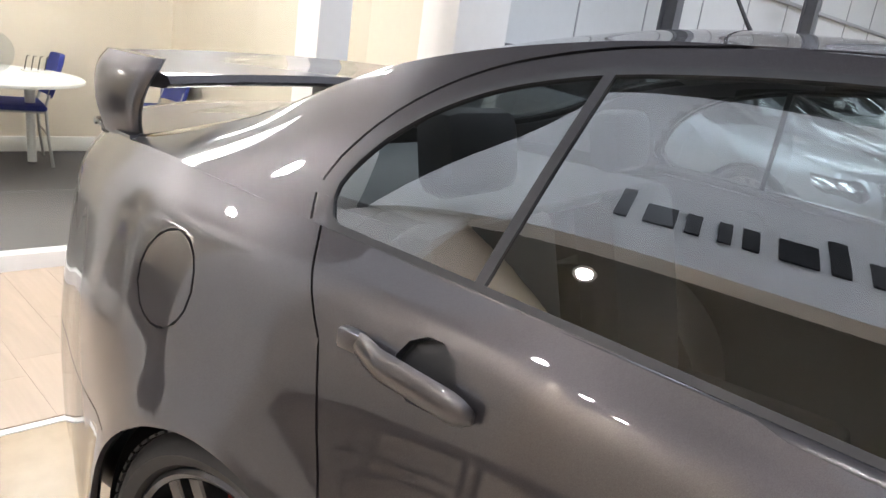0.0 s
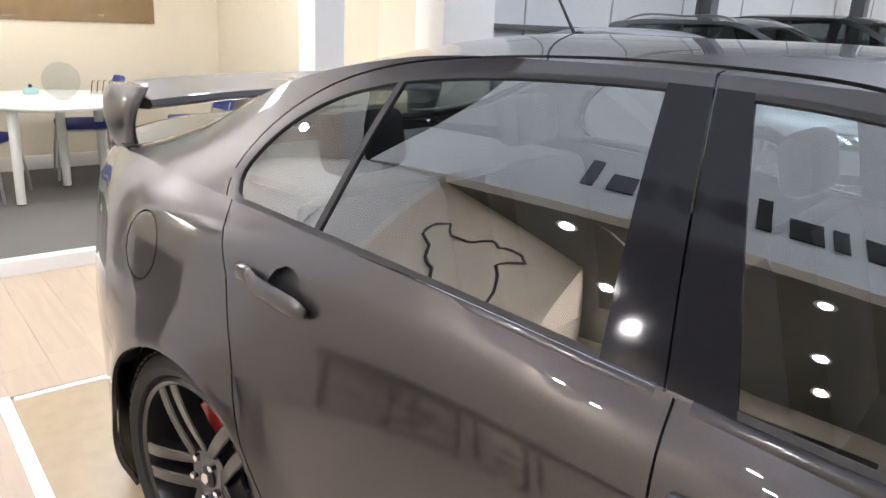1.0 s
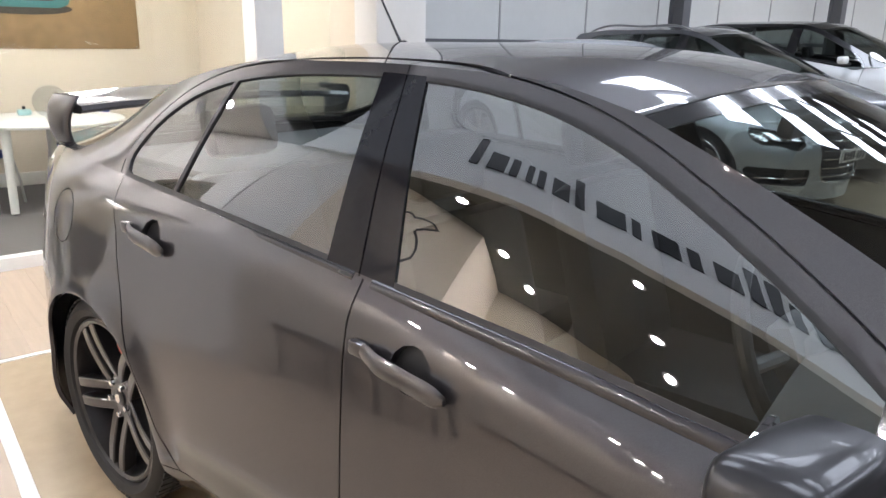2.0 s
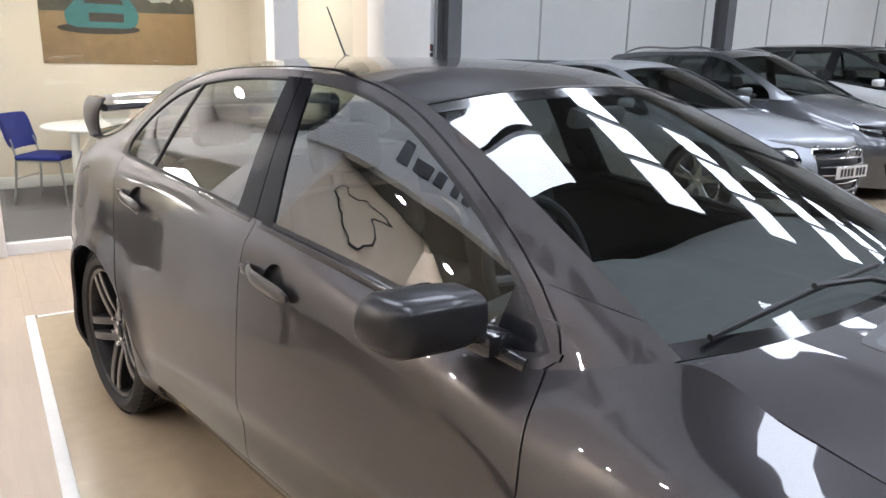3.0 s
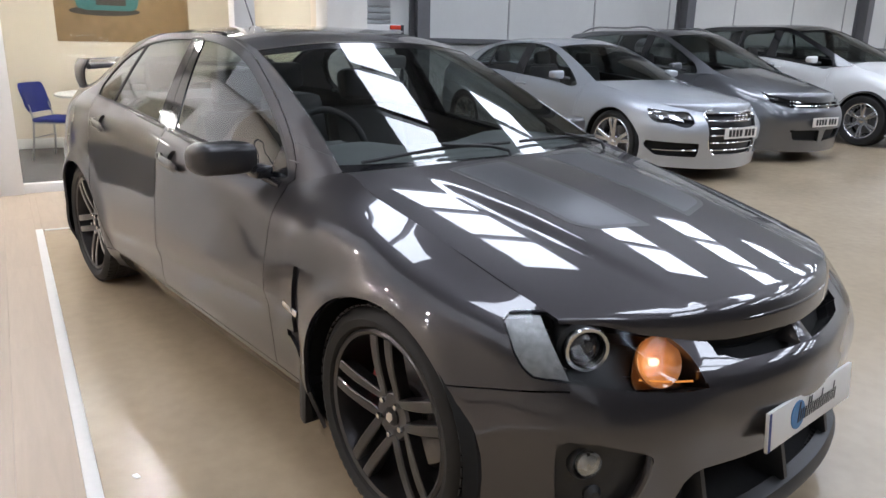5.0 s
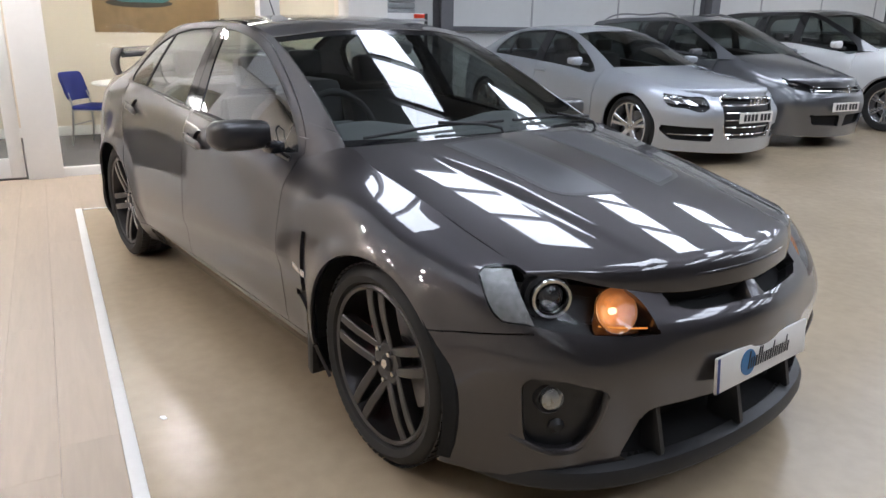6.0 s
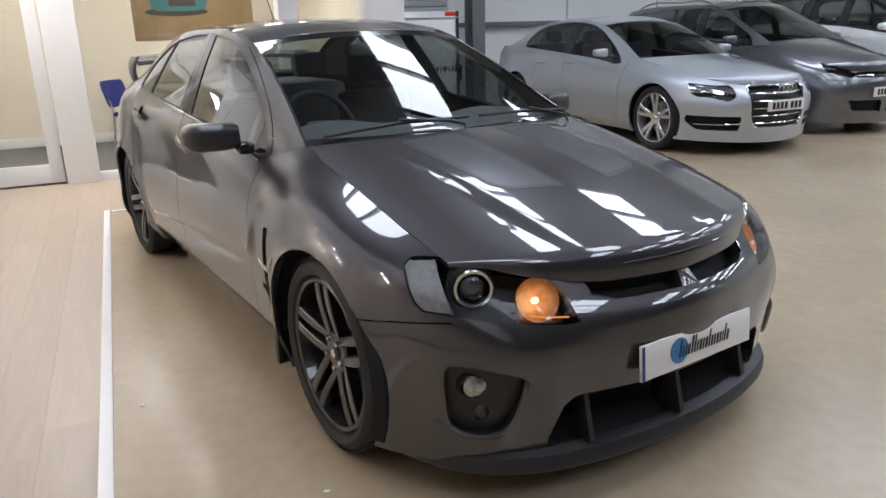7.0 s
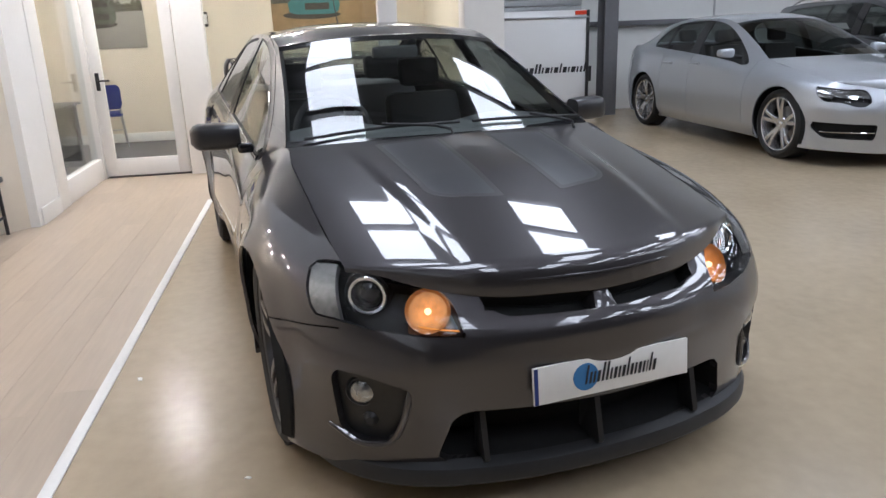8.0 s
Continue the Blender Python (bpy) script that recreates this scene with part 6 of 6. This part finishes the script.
def parked_car(name, m, label, paint, body_f, cabin, hood, dlo, wheelbase, radius, rim_r, rim_mat, spokes, nose, roof_mat=None, pillar=(1.04, 1.217)):
    """A car on the same kind of net as the saloon. nose: outlines of lamps, grille and intakes."""
    car = thing(name, m, label, "car", "parked cars")
    V, F = sheet(np.stack([loop(remap(r, body_f)) for r in (BODY_BOTTOM, BODY_SKIRT, BODY_LOW, BODY_WAIST, BODY_SHOULDER, BODY_TOP)]), 0.04)
    ar = radius + 0.035
    gs = [lambda A: np.hypot(A[:, 0], A[:, 2] - radius) - ar, lambda A: np.hypot(A[:, 0] - wheelbase, A[:, 2] - radius) - ar]
    xf = wheelbase + 0.25
    g_lamp = lambda A: np.where(A[:, 0] > xf, inside(dense(nose["lamp"]), p_of(A), A[:, 2]), -1.0)
    g_grl = lambda A: np.where(A[:, 0] > xf, inside(nose["grille"], A[:, 1], A[:, 2]), -1.0)
    g_int = lambda A: np.where(A[:, 0] > xf, inside(nose["intake"], np.abs(A[:, 1]), A[:, 2]), -1.0)
    seams = [lambda A: A[:, 0] - 0.45, lambda A: A[:, 0] - pillar[1] + 0.06, lambda A: A[:, 0] - wheelbase + 0.62]
    for g in gs + [g_lamp, g_grl, g_int]:
        V, F = cut(V, F, g)
    for g in seams:
        for s in (-0.004, 0.004):
            V, F = cut(V, F, lambda A, g=g, s=s: g(A) - s)
    C = centres(V, F)
    arch_ = (gs[0](C) < 0) | (gs[1](C) < 0)
    lamp, grl, itk = g_lamp(C) > 0, g_grl(C) > 0, g_int(C) > 0
    seam = np.min([np.abs(g(C)) for g in seams], axis=0) < 0.004
    seam &= (C[:, 2] > 0.3)
    solid = ~arch_ & ~lamp & ~grl & ~itk & ~seam
    zones = (("rear_body", C[:, 0] < 0.45), ("rear_door", (C[:, 0] > 0.45) & (C[:, 0] < pillar[1] - 0.06)), ("front_door", (C[:, 0] > pillar[1] - 0.06) & (C[:, 0] < wheelbase - 0.62)))
    for nm, zone in zones:
        if nm == "rear_body":
            panel(nm, V, F, solid & zone, paint, car)
        else:
            for on in (C[:, 1] < 0, C[:, 1] > 0):
                d_ = panel(nm, V, F, solid & zone & on, paint, car)
                s = -1 if on[0] == (C[0, 1] < 0) and C[0, 1] < 0 else 1
    for s in (-1, 1):
        for hx in (0.62, pillar[1] + 0.06):
            k = np.argmin(np.abs(V[:, 0] - hx) + np.abs(V[:, 2] - nose["handle_z"]) + (np.sign(V[:, 1]) != s) * 9)
            part("door_handle", box_bm(-0.11, 0.11, -0.02, 0.02, -0.014, 0.014, 0.009), paint, car).location = (V[k, 0], V[k, 1] + s * 0.012, V[k, 2])
    panel("front_body", V, F, solid & (C[:, 0] > wheelbase - 0.62), paint, car)
    panel("inner_shell", V, F, ~arch_ & ~lamp & (C[:, 0] < xf), SEAL, car, rim=0, lift=-0.03)
    for on in (C[:, 1] < 0, C[:, 1] > 0):
        ln = panel("headlight_lens", V, F, lamp & on, LENS, car, "", rim=0.004)
        ln.visible_shadow = False
        panel("headlight_housing", V, F, lamp & on, DARK, car, "", rim=-0.06, lift=-0.065)
        panel("lamp_reflector", V, F, lamp & on & (C[:, 2] > nose["led_z"]), REFLECTOR, car, "", rim=0.02, lift=-0.02)
        panel("intake", V, F, itk & on, LINER, car, "", rim=-0.05, lift=-0.055)
        if nose.get("bar"):
            s = -1 if C[on][0, 1] < 0 else 1
            fr = V[(V[:, 0] > xf) & (np.abs(V[:, 2] - nose["bar"]) < 0.03) & (np.sign(V[:, 1]) == s)]
            row = [(float(fr[np.argmin(np.abs(fr[:, 1] - s * q)), 0]) - 0.004, s * q, nose["bar"]) for q in (.47, .56, .65, .74, .83)]
            part("intake_bar", tube_bm(row, 0.007, 8), CHROME, car, "bright bar across the intake")
    gp = panel("grille", V, F, grl, DARK, car, "dark slatted grille", rim=-0.03, lift=-0.035)
    gy = np.array(nose["grille"])
    front_x = V[:, 0].max()
    for k in range(nose["slats"]):
        zz = gy[:, 1].min() + (np.ptp(gy[:, 1])) * (k + 0.6) / nose["slats"]
        half = np.interp(zz, [gy[:, 1].min(), gy[:, 1].max()], nose["slat_half"])
        sl = V[(np.abs(V[:, 2] - zz) < 0.03) & (V[:, 0] > xf)]

        def at_x(yq):
            return float(sl[np.argmin(np.abs(sl[:, 1] - yq)), 0]) if len(sl) else front_x
        part("grille_slat", tube_bm([(at_x(q * half) - 0.008, q * half, zz) for q in (-1, -0.5, 0, 0.5, 1)], 0.008, 8), CHROME, gp)
    if nose.get("frame"):
        pts = []
        for q0, q1 in nose["grille"]:
            k = np.argmin(np.abs(V[:, 1] - q0) + np.abs(V[:, 2] - q1) + (V[:, 0] < xf) * 9)
            pts.append((V[k, 0] + 0.004, q0, q1))
        part("grille_frame", tube_bm(pts, 0.009, 8, closed=True), CHROME, gp)
    for k in range(nose["rings"]):
        o = (k - (nose["rings"] - 1) / 2) * 0.058
        part("badge_ring", tube_bm([(front_x + 0.012, o + 0.038 * math.cos(2 * math.pi * j / 24), nose["badge_z"] + 0.038 * math.sin(2 * math.pi * j / 24)) for j in range(24)], 0.006, 8, closed=True), CHROME, car)
    plate_ = part("number_plate", box_bm(-0.006, 0.004, -0.26, 0.26, -0.056, 0.056, 0.002), PLATE_WHITE, car, "white number plate with plain dark bars")
    plate_.location = (front_x + 0.014, 0, nose["plate_z"])
    for k in range(7):
        yb = -0.20 + 0.058 * k + (0.03 if k > 3 else 0)
        part("plate_bar", box_bm(0.0042, 0.0052, yb, yb + 0.042, -0.036, 0.036), INK, plate_)
    for cx in (0.0, wheelbase):
        for s in (-1, 1):
            wheel_well(car, cx, s, ar, 0.93, radius)
            wheel(car, cx, s * 0.905, s, radius, rim_r, spokes, rim_mat, 0.25, None, False, False)
    part("underbody", box_bm(-0.8, wheelbase + 0.5, -0.72, 0.72, 0.18, 0.32, 0.02), DARK, car)
    # cabin
    V, F = sheet(with_bow(cabin), 0.035, mirror_v=True, breaks=(7,), breaks_v=(2, 6), v_names=V_NAMES)
    fine = dense(dlo)
    flank_ = lambda A, g: np.where((A[:, 4] < 1.3) | (A[:, 4] > 4.7), g, -0.5)
    gd = lambda A: flank_(A, inside(fine, A[:, 0], A[:, 2]))
    edge_ = lambda A: np.minimum(A[:, 4] - 1.0, 5.0 - A[:, 4])
    gsc = lambda A: np.minimum(A[:, 3] - 7.0, 3.0 * edge_(A) - 0.03)
    grw = lambda A: np.minimum(np.minimum(A[:, 3] - 0.12, 2.2 - A[:, 3]), 2.0 * (edge_(A) - 0.16))
    for g in (gd, gsc, grw, lambda A: A[:, 0] - pillar[0], lambda A: A[:, 0] - pillar[1], lambda A: A[:, 0] - 0.43, lambda A: A[:, 0] - 0.39):
        V, F = cut(V, F, g)
    C = centres(V, F)
    win, scr, rwn = gd(C) > 0, gsc(C) > 0, grw(C) > 0
    post = ((C[:, 0] > pillar[0]) & (C[:, 0] < pillar[1])) | ((C[:, 0] > 0.39) & (C[:, 0] < 0.43))
    panel("roof", V, F, ~win & ~scr & ~rwn, roof_mat or paint, car, rim=0.01)
    panel("roof_lining", V, F, ~win & ~scr & ~rwn, DASH, car, rim=0, lift=-0.03)
    for on in (C[:, 4] < 3, C[:, 4] > 3):
        for lo in (C[:, 0] < 0.6, C[:, 0] > 0.6):
            panel("window_post", V, F, win & post & on & lo, GLOSS_BLACK, car, rim=0.01)
        for zone in (C[:, 0] < 0.39, (C[:, 0] > 0.43) & (C[:, 0] < pillar[0]), C[:, 0] > pillar[1]):
            gl = panel("side_window", V, F, win & ~post & on & zone, PARKED_GLASS, car, rim=0.003, lift=-0.004)
            if gl:
                gl.visible_shadow = False
    for nm, k in (("windscreen", scr), ("rear_window", rwn)):
        gl = panel(nm, V, F, k, PARKED_GLASS, car, rim=0.003, lift=-0.003)
        gl.visible_shadow = False
    V, F = sheet(np.stack(hood), 0.045, mirror_v=True, breaks=(6,))
    panel("bonnet", V, F, np.ones(len(F), bool), paint, car)
    # mirrors, seats, dash
    mx, mz = nose["mirror"]
    for s in (-1, 1):
        bm = bmesh.new()
        bmesh.ops.create_uvsphere(bm, u_segments=18, v_segments=12, radius=1.0, matrix=pose(mx, s * 1.0, mz) @ Matrix.Diagonal((0.07, 0.115, 0.075, 1)))
        for vv in bm.verts:
            q = [(vv.co.x - mx) / 0.07, (vv.co.y - s * 1.0) / 0.115, (vv.co.z - mz) / 0.075]
            q = [abs(c) ** 0.55 * (1 if c > 0 else -1) for c in q]
            vv.co = (max(mx + 0.06 * q[0], mx - 0.03), s * 0.99 + 0.095 * q[1], mz + 0.058 * q[2] * (0.85 + 0.15 * s * q[1] * -1))
        part("door_mirror", bm, nose.get("mirror_mat") or paint, car)
        part("mirror_arm", tube_bm([(mx + 0.02, s * 0.80, mz - 0.05), (mx, s * 0.93, mz - 0.03)], 0.02, 8), DARK, car)
        for sx in (wheelbase - 1.5, wheelbase - 2.4):
            st = part("seat_back", box_bm(-0.07, 0.07, -0.23, 0.23, 0, 0.62, 0.05, pose(sx - 0.25, s * 0.37, 0.5, 0, -14, 0)), LEATHER, car)
            part("headrest", box_bm(-0.05, 0.05, -0.12, 0.12, 0, 0.16, 0.04, pose(sx - 0.42, s * 0.37, 1.13, 0, -12, 0)), LEATHER, st)
    part("dashboard", box_bm(wheelbase - 0.98, wheelbase - 0.52, -0.70, 0.70, 0.72, nose["dash_z"], 0.05), DASH, car)
    part("cabin_floor", box_bm(0.0, wheelbase - 0.5, -0.78, 0.78, 0.32, 0.36, 0.01), DASH, car)
    if nose.get("boot"):
        zb = nose["boot"]
        V, F = sheet(np.stack([right([(-1.0, .56, zb - .03), (-0.86, .62, zb - .02), (-0.62, .70, zb - .015)]), right([(-1.07, 0, zb - .03), (-0.9, 0, zb + .02), (-0.65, 0, zb + .02)])]), 0.06, mirror_v=True)
        panel("boot_lid", V, F, np.ones(len(F), bool), paint, car)
    return car


PARKED_GLASS = pane("parked_car_glass", (0.42, 0.46, 0.45), 1.8)
FIVE = [(90 + 72 * k, s * 7, s * 10, 0.040, 0.042) for k in range(5) for s in (-1, 1)]


# long silver saloon
def long_saloon_map(x, y, z):
    xx = x * 1.0264 if x < 2.915 else 2.992 + (x - 2.915) * 1.10
    t = min(1.0, max(0.0, (x - 2.6) / 0.8))
    zz = z + t * max(0.0, min(1.0, (z - 0.30) / 0.4)) * 0.045
    if x > 3.5:
        xx += 0.05 * (1 - min(1, abs(y) / 0.6)) + 0.03
    return xx, y * 1.022, zz


def lines_of(src, f):
    return [np.array([(lambda q: (q[0], -q[1], q[2]))(f(x, -y, z)) for x, y, z in ln]) for ln in src]


silver_dlo = [(x * 1.0264, z - 0.004) for x, z in DLO]
parked_car("silver_saloon", pose(-3.37, 6.11, 0, 0, 0, -8.7), "silver executive saloon with slatted grille, parked", SILVER, long_saloon_map, lines_of(CABIN, long_saloon_map), lines_of(HOOD, long_saloon_map), silver_dlo, 2.992, 0.355, 0.272, RIM_SILVER, FIVE,
           {"lamp": [(2.60, .768), (2.61, .705), (2.66, .662), (2.95, .622), (3.27, .605), (3.30, .625), (3.26, .70), (2.95, .745)],
            "grille": rounded_outline([(-.33, .765), (.33, .765), (.40, .70), (.36, .37), (.30, .30), (-.30, .30), (-.36, .37), (-.40, .70)], .03),
            "intake": rounded_outline([(.46, .42), (.87, .435), (.87, .37), (.81, .285), (.46, .27)], .02), "handle_z": .90, "led_z": .672, "slats": 6, "slat_half": (.33, .38), "rings": 4, "badge_z": .70, "plate_z": .53, "mirror": (2.10, 1.05), "dash_z": .97, "boot": 1.10, "frame": True, "bar": .345})


# grey people carrier
def carrier_map(x, y, z):
    xx = x * 0.919 if x < 2.915 else 2.68 + (x - 2.915) * 1.0
    zz = z if z < 0.35 else 0.35 + (z - 0.35) * 1.19
    return xx, y * 0.975, zz


CARRIER_CABIN = [
    right([(-0.85, .72, 1.18), (-0.70, .76, 1.19), (-0.3, .785, 1.19), (0.35, .79, 1.175), (0.8, .79, 1.155), (1.1, .79, 1.14), (1.4, .79, 1.12), (1.6, .79, 1.10), (1.8, .79, 1.08), (2.05, .785, 1.05), (2.19, .75, 1.055), (2.32, .71, 1.06)]),
    right([(-0.86, .60, 1.30), (-0.80, .60, 1.48), (-0.45, .60, 1.57), (0.2, .60, 1.60), (0.7, .60, 1.605), (1.0, .60, 1.60), (1.22, .60, 1.575), (1.36, .605, 1.53), (1.66, .64, 1.40), (2.0, .675, 1.24), (2.17, .685, 1.158), (2.34, .695, 1.075)]),
    right([(-0.90, .35, 1.30), (-0.84, .35, 1.50), (-0.47, .34, 1.60), (0.2, .33, 1.635), (0.7, .32, 1.64), (1.0, .32, 1.637), (1.25, .32, 1.61), (1.42, .33, 1.56), (1.74, .35, 1.41), (2.10, .375, 1.24), (2.27, .388, 1.155), (2.44, .40, 1.07)]),
    right([(-0.92, 0, 1.30), (-0.86, 0, 1.50), (-0.48, 0, 1.61), (0.2, 0, 1.645), (0.7, 0, 1.65), (1.0, 0, 1.647), (1.27, 0, 1.62), (1.45, 0, 1.57), (1.77, 0, 1.415), (2.14, 0, 1.24), (2.31, 0, 1.155), (2.48, 0, 1.07)]),
]
CARRIER_DLO = [(-0.60, 1.215), (-0.60, 1.36), (-0.50, 1.47), (-0.1, 1.53), (0.6, 1.555), (1.05, 1.55), (1.30, 1.50), (1.55, 1.39), (1.8, 1.27), (2.0, 1.16), (2.07, 1.075), (1.6, 1.125), (1.0, 1.165), (0.3, 1.20)]
CARRIER_NOSE = {"lamp": [(2.35, .90), (2.40, .83), (2.55, .745), (2.75, .715), (2.95, .71), (2.97, .74), (2.85, .81), (2.62, .885), (2.45, .915)],
            "grille": rounded_outline([(-.46, .775), (.46, .775), (.42, .69), (-.42, .69)], .02),
            "intake": rounded_outline([(.05, .42), (.50, .42), (.46, .30), (.05, .28)], .02), "handle_z": 1.0, "led_z": .80, "slats": 2, "slat_half": (.42, .45), "rings": 1, "badge_z": .735, "plate_z": .52, "mirror": (1.88, 1.14), "dash_z": 1.04}
SIX = [(90 + 60 * k, s * 6, s * 7.0, 0.026, 0.028) for k in range(6) for s in (-1, 1)]
parked_car("people_carrier", pose(-2.94, 8.32, 0, 0, 0, -9.7), "dark grey people carrier with roof rails, parked", GREY, carrier_map, CARRIER_CABIN, lines_of(HOOD, carrier_map), CARRIER_DLO, 2.68, 0.325, 0.22, RIM_SILVER, SIX, CARRIER_NOSE, pillar=(0.98, 1.12))
for s in (-1, 1):
    rail = part("roof_rail", tube_bm(curve([(-0.55, s * .575, 1.565), (-0.45, s * .575, 1.605), (0.4, s * .575, 1.648), (1.0, s * .575, 1.635), (1.12, s * .575, 1.59)], 20), 0.014, 8), TUBE, bpy.data.objects["people_carrier"])
parked_car("white_crossover", pose(-2.60, 11.45, 0, 0, 0, -9.7) @ Matrix.Scale(1.09, 4), "white crossover with black roof, parked", WHITE_PAINT, carrier_map, CARRIER_CABIN, lines_of(HOOD, carrier_map), CARRIER_DLO, 2.68, 0.345, 0.235, RIM_SILVER, SIX, dict(CARRIER_NOSE, rings=0), roof_mat=BLACK_PAINT, pillar=(0.98, 1.12))

# floor boards
lay_planks(-1.50, 8.0, -2.88, -0.03, planks)
lay_planks(-1.50, -0.03, -0.03, 2.72, plank_back)
